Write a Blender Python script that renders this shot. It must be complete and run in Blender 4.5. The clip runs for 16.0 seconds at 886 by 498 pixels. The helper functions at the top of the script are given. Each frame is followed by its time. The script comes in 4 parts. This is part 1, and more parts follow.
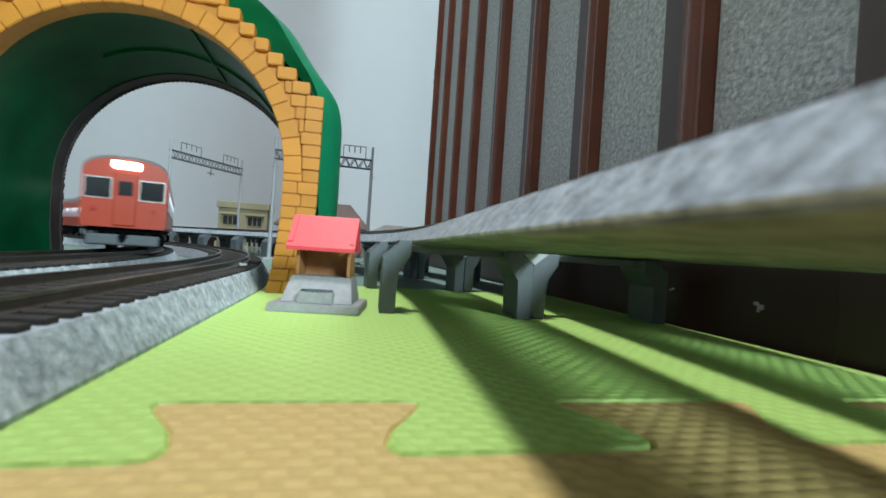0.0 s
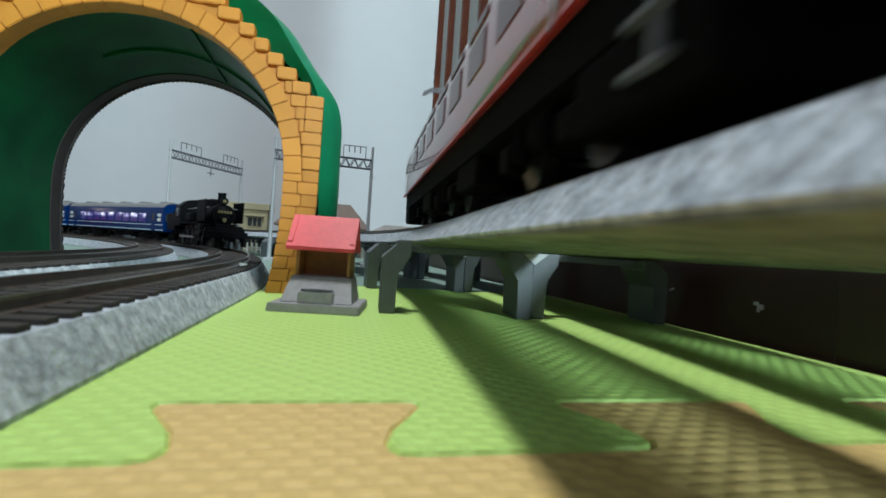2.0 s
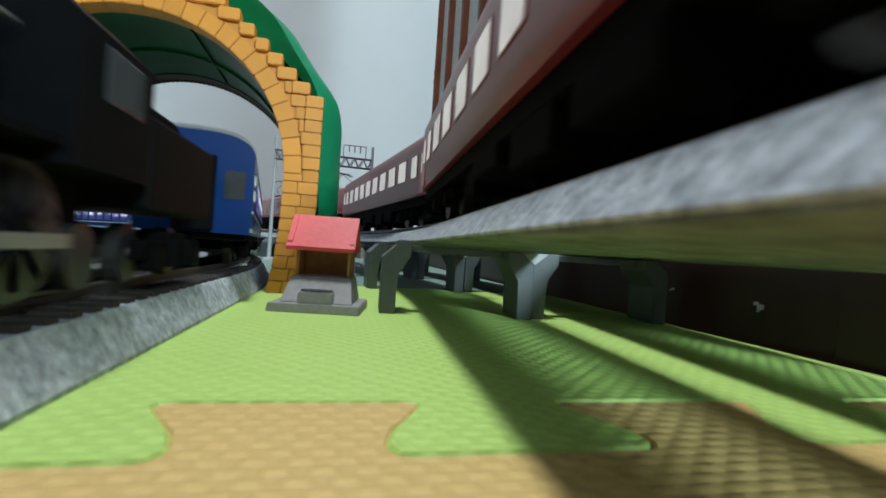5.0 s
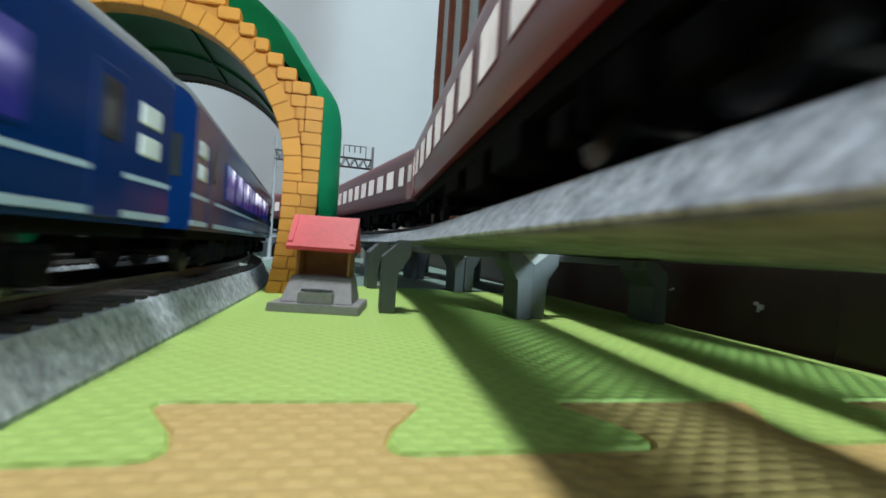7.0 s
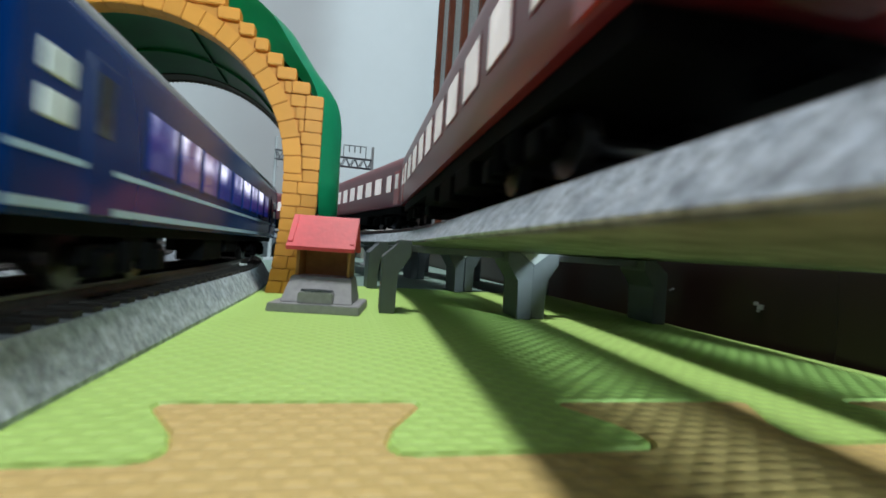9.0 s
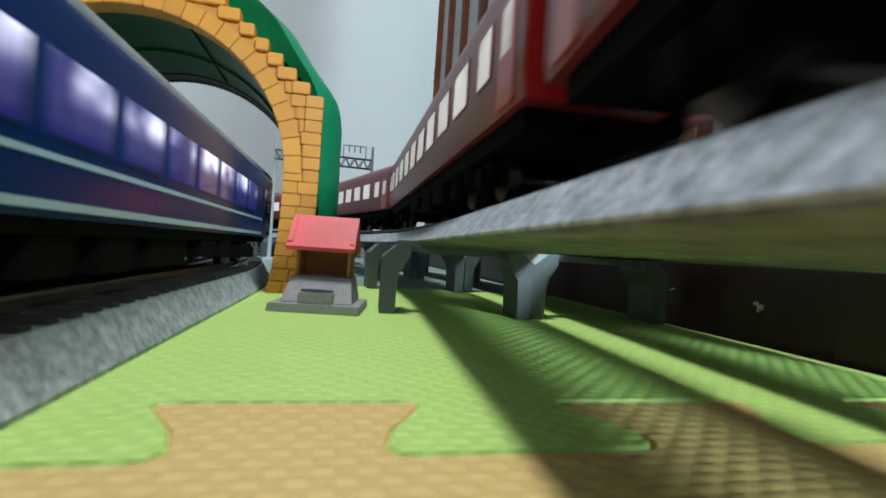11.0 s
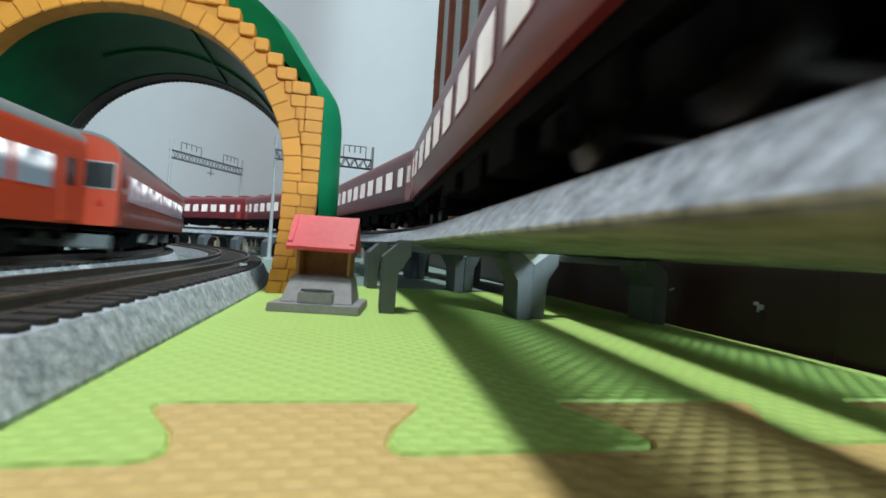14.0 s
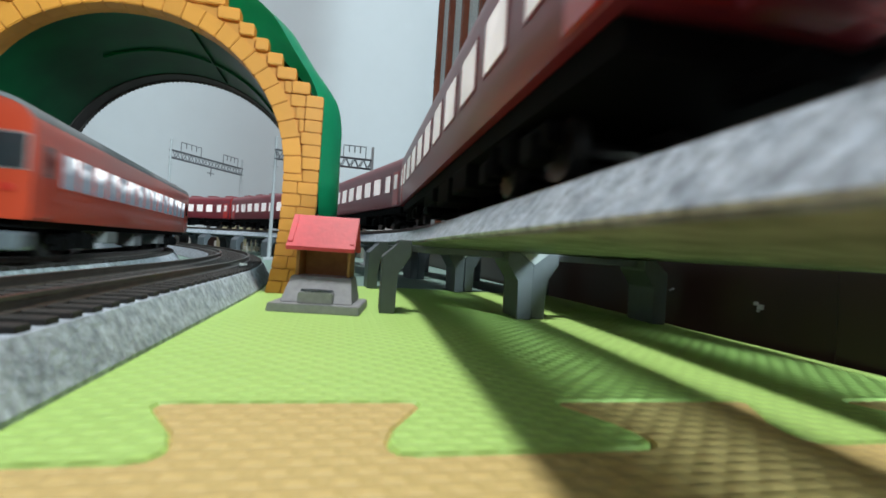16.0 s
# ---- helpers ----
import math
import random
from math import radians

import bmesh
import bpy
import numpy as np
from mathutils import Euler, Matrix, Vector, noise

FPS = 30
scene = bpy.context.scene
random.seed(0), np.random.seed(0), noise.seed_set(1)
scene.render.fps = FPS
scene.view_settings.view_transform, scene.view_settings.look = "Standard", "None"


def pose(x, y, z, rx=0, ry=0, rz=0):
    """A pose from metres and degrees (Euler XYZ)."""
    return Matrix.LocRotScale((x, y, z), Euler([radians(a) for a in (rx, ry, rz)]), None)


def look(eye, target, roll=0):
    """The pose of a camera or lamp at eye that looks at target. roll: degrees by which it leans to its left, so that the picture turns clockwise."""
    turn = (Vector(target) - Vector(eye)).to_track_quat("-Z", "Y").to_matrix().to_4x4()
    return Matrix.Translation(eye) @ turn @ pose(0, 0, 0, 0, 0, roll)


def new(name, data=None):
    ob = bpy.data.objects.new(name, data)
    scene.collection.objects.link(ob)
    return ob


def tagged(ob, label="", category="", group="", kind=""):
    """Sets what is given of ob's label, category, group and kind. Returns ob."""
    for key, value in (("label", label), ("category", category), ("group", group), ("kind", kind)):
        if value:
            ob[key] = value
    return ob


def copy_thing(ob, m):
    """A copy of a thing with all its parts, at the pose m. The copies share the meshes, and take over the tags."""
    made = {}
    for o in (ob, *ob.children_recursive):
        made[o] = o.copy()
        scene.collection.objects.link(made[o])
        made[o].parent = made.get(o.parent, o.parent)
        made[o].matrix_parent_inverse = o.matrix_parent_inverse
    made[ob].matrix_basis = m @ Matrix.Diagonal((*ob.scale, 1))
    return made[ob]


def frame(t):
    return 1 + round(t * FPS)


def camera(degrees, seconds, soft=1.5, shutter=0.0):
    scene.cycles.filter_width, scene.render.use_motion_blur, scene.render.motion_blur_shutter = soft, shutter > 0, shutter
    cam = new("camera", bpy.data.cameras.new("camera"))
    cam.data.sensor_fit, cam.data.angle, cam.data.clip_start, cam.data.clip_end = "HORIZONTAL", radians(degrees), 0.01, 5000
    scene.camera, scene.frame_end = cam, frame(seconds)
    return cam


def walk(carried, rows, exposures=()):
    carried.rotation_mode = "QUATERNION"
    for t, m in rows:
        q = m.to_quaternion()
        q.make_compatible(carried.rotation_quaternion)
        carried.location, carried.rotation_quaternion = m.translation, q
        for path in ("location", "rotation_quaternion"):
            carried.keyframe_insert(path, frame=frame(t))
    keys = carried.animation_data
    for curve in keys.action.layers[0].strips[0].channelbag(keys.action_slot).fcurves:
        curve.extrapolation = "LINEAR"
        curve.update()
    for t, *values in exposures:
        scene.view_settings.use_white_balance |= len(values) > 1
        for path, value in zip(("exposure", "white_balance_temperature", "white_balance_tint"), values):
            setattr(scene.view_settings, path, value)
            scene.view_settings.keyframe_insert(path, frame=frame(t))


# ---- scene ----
from mathutils.geometry import tessellate_polygon

# Scale model railway on a foam play mat, 1:80, seen from 22 mm above the mat.
cam = camera(86.0, 16.0, soft=1.6, shutter=0.7)
EYE = (0.0, 0.0, 0.022)
YAW, PITCH, ROLL = 12.4, 0.25, 3.8
_aim = Vector((math.sin(radians(YAW)), math.cos(radians(YAW)), math.tan(radians(PITCH))))
CAM_POSE = look(EYE, tuple(Vector(EYE) + _aim), ROLL)
cam.data.dof.use_dof, cam.data.dof.focus_distance, cam.data.dof.aperture_fstop = True, 0.45, 36.0
walk(cam, [(0.0, CAM_POSE), (16.0, CAM_POSE)], [(0.0, 0.0), (2.5, -0.04), (4.2, -0.06), (6.3, 0.0), (12.0, 0.0), (14.0, 0.09), (16.0, 0.14)])

# ---------------------------------------------------------------- light
world = bpy.data.worlds.new("world")
scene.world = world
world.use_nodes = True
world.node_tree.nodes["Background"].inputs[0].default_value = (0.75, 0.82, 0.9, 1)
world.node_tree.nodes["Background"].inputs[1].default_value = 0.01


def area_lamp(name, at, target, size, watts, colour):
    data = bpy.data.lights.new(name, "AREA")
    data.shape, data.size, data.energy, data.color = "DISK", size, watts, colour
    ob = new(name, data)
    ob.matrix_world = look(at, target)
    return ob


area_lamp("ceiling_lamp_light", (-0.06, 0.05, 2.26), (-0.06, 0.05, 0), 0.36, 45, (0.94, 0.98, 0.99))
area_lamp("window_light", (0.72, -1.57, 0.82), (0.05, 0.1, 0.0), 0.40, 46, (0.74, 0.95, 0.98))

# ---------------------------------------------------------------- materials


def material(name, colour, rough=0.5, metal=0.0, var=0.12, scale=200.0, bump=0.0, bump_scale=800.0,
             per_object=0.0, per_island=0.0, emit=0.0, coat=0.0, second=None, second_scale=30.0, second_mix=0.5):
    """A node material with colour variation at two scales and fine relief."""
    m = bpy.data.materials.new(name)
    m.use_nodes = True
    nt = m.node_tree
    n, link = nt.nodes, nt.links.new
    b = n["Principled BSDF"]
    b.inputs["Roughness"].default_value = rough
    b.inputs["Metallic"].default_value = metal
    b.inputs["Coat Weight"].default_value = coat
    tc = n.new("ShaderNodeTexCoord")
    n1 = n.new("ShaderNodeTexNoise")
    n1.inputs["Scale"].default_value = scale
    n1.inputs["Detail"].default_value = 5
    link(tc.outputs["Object"], n1.inputs["Vector"])
    n2 = n.new("ShaderNodeTexNoise")
    n2.inputs["Scale"].default_value = second_scale
    n2.inputs["Detail"].default_value = 3
    link(tc.outputs["Object"], n2.inputs["Vector"])
    base = n.new("ShaderNodeMix")
    base.data_type = "RGBA"
    base.inputs[6].default_value = (*colour, 1)
    base.inputs[7].default_value = (*(second or [c * 0.8 for c in colour]), 1)
    ramp = n.new("ShaderNodeMapRange")
    ramp.inputs[1].default_value, ramp.inputs[2].default_value = 0.4, 0.7
    ramp.inputs[4].default_value = second_mix
    link(n2.outputs["Fac"], ramp.inputs[0])
    link(ramp.outputs[0], base.inputs[0])
    hsv = n.new("ShaderNodeHueSaturation")
    val = n.new("ShaderNodeMapRange")
    val.inputs[1].default_value, val.inputs[2].default_value = 0.3, 0.7
    val.inputs[3].default_value, val.inputs[4].default_value = 1 - var, 1 + var
    link(n1.outputs["Fac"], val.inputs[0])
    out = val.outputs[0]
    for amount, node, socket in ((per_object, "ShaderNodeObjectInfo", "Random"), (per_island, "ShaderNodeNewGeometry", "Random Per Island")):
        if amount:
            src = n.new(node)
            r = n.new("ShaderNodeMapRange")
            r.inputs[3].default_value, r.inputs[4].default_value = 1 - amount, 1 + amount
            link(src.outputs[socket], r.inputs[0])
            mul = n.new("ShaderNodeMath")
            mul.operation = "MULTIPLY"
            link(out, mul.inputs[0])
            link(r.outputs[0], mul.inputs[1])
            out = mul.outputs[0]
    link(out, hsv.inputs["Value"])
    link(base.outputs[2], hsv.inputs["Color"])
    link(hsv.outputs["Color"], b.inputs["Base Color"])
    if emit:
        link(hsv.outputs["Color"], b.inputs["Emission Color"])
        b.inputs["Emission Strength"].default_value = emit
    if bump:
        n3 = n.new("ShaderNodeTexNoise")
        n3.inputs["Scale"].default_value = bump_scale
        n3.inputs["Detail"].default_value = 4
        link(tc.outputs["Object"], n3.inputs["Vector"])
        bp = n.new("ShaderNodeBump")
        bp.inputs["Strength"].default_value = bump
        bp.inputs["Distance"].default_value = 0.0006
        link(n3.outputs["Fac"], bp.inputs["Height"])
        link(bp.outputs["Normal"], b.inputs["Normal"])
    return m


def weave_material(name, colour, dark):
    """Embossed basket-weave foam: short raised bars in alternating rows."""
    m = material(name, colour, rough=0.55, var=0.05, scale=900, second=dark, second_scale=60, second_mix=0.35)
    nt = m.node_tree
    n, link = nt.nodes, nt.links.new
    b = n["Principled BSDF"]
    tc = n.new("ShaderNodeTexCoord")
    sep = n.new("ShaderNodeSeparateXYZ")
    link(tc.outputs["Object"], sep.inputs[0])

    def calc(op, p, q=None, r=None):
        nd = n.new("ShaderNodeMath")
        nd.operation = op
        for i, v in enumerate((p, q, r)):
            if v is None:
                continue
            if isinstance(v, float):
                nd.inputs[i].default_value = v
            else:
                link(v, nd.inputs[i])
        return nd.outputs[0]

    def ramp(v, lo, hi):
        nd = n.new("ShaderNodeMapRange")
        nd.interpolation_type = "SMOOTHSTEP"
        nd.inputs[1].default_value, nd.inputs[2].default_value = lo, hi
        link(v, nd.inputs[0])
        return nd.outputs[0]
    rowv = calc("MULTIPLY", sep.outputs[1], 1 / 0.0022)
    parity = calc("FRACT", calc("MULTIPLY", calc("FLOOR", rowv), 0.5))
    u = calc("FRACT", calc("MULTIPLY_ADD", sep.outputs[0], 1 / 0.0044, parity))
    v = calc("SINE", calc("MULTIPLY", calc("FRACT", rowv), math.pi))
    pad = calc("MULTIPLY", calc("MULTIPLY", ramp(u, 0.08, 0.34), ramp(calc("SUBTRACT", 1.0, u), 0.08, 0.34)), ramp(v, 0.0, 0.9))
    hs = [x for x in n if x.bl_idname == "ShaderNodeHueSaturation"][0]
    old = hs.inputs["Value"].links[0].from_socket
    link(calc("MULTIPLY", old, calc("MULTIPLY_ADD", pad, 0.10, 0.93)), hs.inputs["Value"])
    bp = n.new("ShaderNodeBump")
    bp.inputs["Strength"].default_value = 0.42
    bp.inputs["Distance"].default_value = 0.0007
    link(pad, bp.inputs["Height"])
    link(bp.outputs["Normal"], b.inputs["Normal"])
    return m


def lit_pane(name, low, high, weak, strong, z_lo, z_hi, scale):
    """A self-glowing window pane, painted brighter towards the top for unbuilt compartment ceiling lamps."""
    m = bpy.data.materials.new(name)
    m.use_nodes = True
    n, link = m.node_tree.nodes, m.node_tree.links.new
    b = n["Principled BSDF"]
    b.inputs["Roughness"].default_value = 0.12
    tc = n.new("ShaderNodeTexCoord")
    sep = n.new("ShaderNodeSeparateXYZ")
    link(tc.outputs["Object"], sep.inputs[0])
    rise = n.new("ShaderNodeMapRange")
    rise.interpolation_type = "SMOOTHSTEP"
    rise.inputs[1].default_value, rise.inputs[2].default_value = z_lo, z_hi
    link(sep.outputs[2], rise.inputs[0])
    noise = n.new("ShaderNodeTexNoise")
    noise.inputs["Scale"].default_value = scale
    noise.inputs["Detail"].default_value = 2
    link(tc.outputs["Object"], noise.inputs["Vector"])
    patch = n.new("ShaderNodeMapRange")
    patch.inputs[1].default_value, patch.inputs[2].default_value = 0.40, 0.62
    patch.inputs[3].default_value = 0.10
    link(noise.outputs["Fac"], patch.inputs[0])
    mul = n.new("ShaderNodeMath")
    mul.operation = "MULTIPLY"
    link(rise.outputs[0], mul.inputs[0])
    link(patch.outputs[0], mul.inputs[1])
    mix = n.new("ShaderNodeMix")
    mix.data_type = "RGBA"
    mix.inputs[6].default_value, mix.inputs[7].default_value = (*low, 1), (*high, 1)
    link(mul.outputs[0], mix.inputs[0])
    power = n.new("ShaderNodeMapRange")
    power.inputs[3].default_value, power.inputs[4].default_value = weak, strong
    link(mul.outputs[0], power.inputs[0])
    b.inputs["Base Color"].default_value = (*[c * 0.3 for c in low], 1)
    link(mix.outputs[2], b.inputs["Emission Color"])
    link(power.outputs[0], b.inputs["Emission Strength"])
    return m


M = {
    "mat_green": weave_material("foam_green", (0.455, 0.68, 0.182), (0.41, 0.63, 0.155)),
    "mat_tan": weave_material("foam_tan", (0.65, 0.47, 0.180), (0.60, 0.43, 0.160)),
    "mat_teal": weave_material("foam_teal", (0.20, 0.30, 0.26), (0.17, 0.27, 0.23)),
    "floor": material("floor_boards", (0.16, 0.12, 0.085), 0.5, second=(0.12, 0.09, 0.065), scale=60),
    "ballast": material("grey_roadbed", (0.41, 0.455, 0.51), 0.75, var=0.36, scale=520, bump=0.7, bump_scale=900,
                        second=(0.235, 0.275, 0.325), second_scale=300, second_mix=0.75),
    "ballast_top": material("brown_ballast", (0.17, 0.158, 0.14), 0.85, var=0.75, scale=1100, bump=0.9, bump_scale=1100,
                            second=(0.10, 0.105, 0.05), second_scale=45, second_mix=0.9),
    "tie": material("sleeper_brown", (0.022, 0.018, 0.016), 0.75, var=0.25, scale=600, per_object=0.15),
    "rail": material("rail_steel", (0.15, 0.135, 0.12), 0.32, 0.75, var=0.2, scale=300),
    "pier": material("pier_grey", (0.10, 0.115, 0.135), 0.5, var=0.08, scale=250, bump=0.08),
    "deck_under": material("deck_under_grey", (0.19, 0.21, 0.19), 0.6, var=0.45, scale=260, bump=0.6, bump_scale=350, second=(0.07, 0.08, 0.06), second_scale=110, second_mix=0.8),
    "orange": material("orange_plastic", (0.66, 0.27, 0.038), 0.42, var=0.06, scale=120, per_object=0.07, bump=0.06, bump_scale=400),
    "orange_joint": material("orange_joint", (0.62, 0.25, 0.035), 0.5, var=0.1, scale=200),
    # one green plastic: brightened for the lit hillside, darkened for the shaded inside
    "hill_green": material("hill_green", (0.010, 0.36, 0.17), 0.32, var=0.1, scale=60, second=(0.008, 0.27, 0.12), bump=0.05, bump_scale=150),
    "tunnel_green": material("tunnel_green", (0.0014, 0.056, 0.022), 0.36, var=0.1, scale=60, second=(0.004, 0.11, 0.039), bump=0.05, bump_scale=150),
    "tunnel_dark": material("tunnel_edge", (0.034, 0.027, 0.027), 0.6, var=0.2, scale=150),
    "hut_red": material("hut_roof_red", (0.75, 0.07, 0.085), 0.5, var=0.06, scale=400, bump=0.1),
    "hut_wood": material("hut_wood", (0.33, 0.15, 0.05), 0.6, var=0.2, scale=300),
    "hut_grey": material("hut_grey", (0.29, 0.29, 0.30), 0.65, var=0.1, scale=500, bump=0.15),
    "wall": material("wall_paper", (0.545, 0.585, 0.625), 0.8, var=0.012, scale=14, second=(0.535, 0.575, 0.615), bump=0.03),
    "board": material("dark_board", (0.020, 0.008, 0.006), 0.35, var=0.2, scale=25, second=(0.024, 0.011, 0.007), second_scale=6),
    "slat": material("brown_slat", (0.17, 0.048, 0.024), 0.25, var=0.15, scale=30, second=(0.09, 0.026, 0.016), second_scale=9, coat=0.2),
    "slat_side": material("slat_side", (0.105, 0.078, 0.075), 0.5, var=0.1, scale=60),
    "felt": material("grey_felt", (0.49, 0.51, 0.51), 0.95, var=0.35, scale=420, bump=0.6, bump_scale=500, second=(0.42, 0.44, 0.45), second_scale=150),
    "ceiling": material("ceiling_white", (0.55, 0.55, 0.54), 0.9, var=0.02),
    "black": material("black_plastic", (0.0035, 0.0035, 0.004), 0.8, var=0.2, scale=300),
    "loco_black": material("loco_black", (0.0035, 0.0038, 0.005), 0.55, var=0.15, scale=250),
    "wheel": material("wheel_metal", (0.10, 0.10, 0.10), 0.35, 0.8),
    "blue": material("coach_blue", (0.0005, 0.022, 0.115), 0.27, var=0.05, scale=60),
    "stripe": material("pale_stripe", (0.36, 0.49, 0.60), 0.4, var=0.08, scale=150),
    "cream": material("cream_line", (0.62, 0.66, 0.66), 0.4),
    "roof_grey": material("roof_grey", (0.17, 0.175, 0.185), 0.6, var=0.12, scale=120),
    "maroon": material("coach_maroon", (0.22, 0.026, 0.038), 0.34, var=0.05, scale=60, coat=0.15),
    # doors, trim and tail lights; also the coach ends, brightened as if lit
    "red": material("vestibule_red", (0.48, 0.022, 0.018), 0.3, var=0.05, scale=60, coat=0.3),
    "rose": material("loco_rose", (0.40, 0.05, 0.065), 0.13, var=0.05, scale=60, coat=1.0),
    "dark_pane": material("dark_pane", (0.10, 0.03, 0.035), 0.12, var=0.1),
    "orange_red": material("railcar_red", (0.50, 0.055, 0.022), 0.32, var=0.05, scale=60, coat=0.2),
    "glass": material("dark_glass", (0.03, 0.035, 0.04), 0.1, var=0.1),
    "lit_warm": material("lit_window", (0.92, 0.84, 0.84), 0.3, var=0.45, scale=60, emit=0.36),
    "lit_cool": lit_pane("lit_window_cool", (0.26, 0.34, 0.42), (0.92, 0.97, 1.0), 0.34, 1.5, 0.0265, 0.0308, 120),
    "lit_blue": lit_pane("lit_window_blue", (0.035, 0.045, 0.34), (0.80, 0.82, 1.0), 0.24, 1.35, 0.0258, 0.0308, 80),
    "headlight": material("headlight_glow", (1.0, 0.97, 0.9), 0.2, var=0.0, emit=7.0),
    "gold": material("brass", (0.20, 0.165, 0.085), 0.4, 0.7),
    "silver": material("bare_metal", (0.5, 0.5, 0.5), 0.35, 0.8),
    "mast": material("mast_grey", (0.42, 0.44, 0.47), 0.55, var=0.06),
    "truss": material("truss_grey", (0.11, 0.115, 0.135), 0.55, var=0.06),
    "beige": material("building_beige", (0.40, 0.36, 0.23), 0.7, var=0.06, scale=120),
    "brown_roof": material("house_roof_brown", (0.17, 0.13, 0.11), 0.7, var=0.12, scale=160),
    "grey_roof": material("house_roof_grey", (0.28, 0.27, 0.26), 0.7, var=0.12, scale=160),
    "house_wall": material("house_wall", (0.60, 0.58, 0.52), 0.7, var=0.05),
    "white": material("white_plastic", (0.75, 0.75, 0.73), 0.5, var=0.03),
}

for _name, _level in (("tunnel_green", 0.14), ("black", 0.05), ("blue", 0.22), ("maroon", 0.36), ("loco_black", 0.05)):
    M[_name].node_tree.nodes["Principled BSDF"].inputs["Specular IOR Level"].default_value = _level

# ---------------------------------------------------------------- mesh helpers


def link_mesh(name, bm, mat, parent=None, label="", smooth=False):
    me = bpy.data.meshes.new(name)
    bmesh.ops.recalc_face_normals(bm, faces=bm.faces)
    if smooth:
        for f in bm.faces:
            f.smooth = True
    bm.to_mesh(me)
    bm.free()
    me.materials.append(M[mat])
    if smooth:
        me.set_sharp_from_angle(angle=radians(35))
    ob = new(name, me)
    if parent is not None:
        ob.parent = parent
    if label:
        ob["label"] = label
    return ob


def part(name, bm, mat, parent, label="", smooth=False):
    """One mesh object under a thing or a part."""
    return link_mesh(name, bm, mat, parent, label, smooth)


def again(ob, parent, m=None):
    """Another object on the same mesh, under parent."""
    o = new(ob.name.split(".")[0], ob.data)
    o.parent = parent
    if m is not None:
        o.matrix_basis = m
    return o


def thing(name, label, category, group="", kind="", at=None):
    ob = new(name)
    ob.empty_display_size = 0.01
    tagged(ob, label, category, group, kind)
    if at is not None:
        ob.matrix_basis = at
    return ob


def box(bm, x0, x1, y0, y1, z0, z1, bevel=0.0, m=None):
    r = bmesh.ops.create_cube(bm, size=1.0)
    mat4 = Matrix.Translation(((x0 + x1) / 2, (y0 + y1) / 2, (z0 + z1) / 2)) @ Matrix.Diagonal((abs(x1 - x0), abs(y1 - y0), abs(z1 - z0), 1))
    if m is not None:
        mat4 = m @ mat4
    bmesh.ops.transform(bm, matrix=mat4, verts=r["verts"])
    if bevel:
        edges = list({e for v in r["verts"] for e in v.link_edges})
        bmesh.ops.bevel(bm, geom=edges, offset=bevel, segments=2, affect="EDGES", profile=0.5)
    return bm


def cyl(bm, p, q, r, r2=None, seg=16, caps=True):
    p, q = Vector(p), Vector(q)
    d = q - p
    m = Matrix.Translation((p + q) / 2) @ d.to_track_quat("Z", "Y").to_matrix().to_4x4()
    bmesh.ops.create_cone(bm, cap_ends=caps, segments=seg, radius1=r, radius2=r if r2 is None else r2, depth=d.length, matrix=m)
    return bm


def prism(bm, outline, y0, y1, m=None):
    """Outline of (x, z) points extruded along y."""
    m = m or Matrix()
    a = [bm.verts.new(m @ Vector((x, y0, z))) for x, z in outline]
    b = [bm.verts.new(m @ Vector((x, y1, z))) for x, z in outline]
    k = len(outline)
    bm.faces.new(a)
    bm.faces.new(b[::-1])
    for i in range(k):
        bm.faces.new((a[i], b[i], b[(i + 1) % k], a[(i + 1) % k]))
    return bm


def sweep(bm, outline, path, closed=False):
    """Outline of (offset, z) points swept along path rows (x, y, nx, ny); n points to the outside."""
    rings = [[bm.verts.new((x + nx * o, y + ny * o, z)) for o, z in outline] for x, y, nx, ny in path]
    k = len(outline)
    pairs = list(zip(rings, rings[1:]))
    if closed:
        pairs.append((rings[-1], rings[0]))
    for a, b in pairs:
        for i in range(k):
            bm.faces.new((a[i], b[i], b[(i + 1) % k], a[(i + 1) % k]))
    if not closed:
        bm.faces.new(rings[0][::-1])
        bm.faces.new(rings[-1])
    return bm


B = bmesh.new
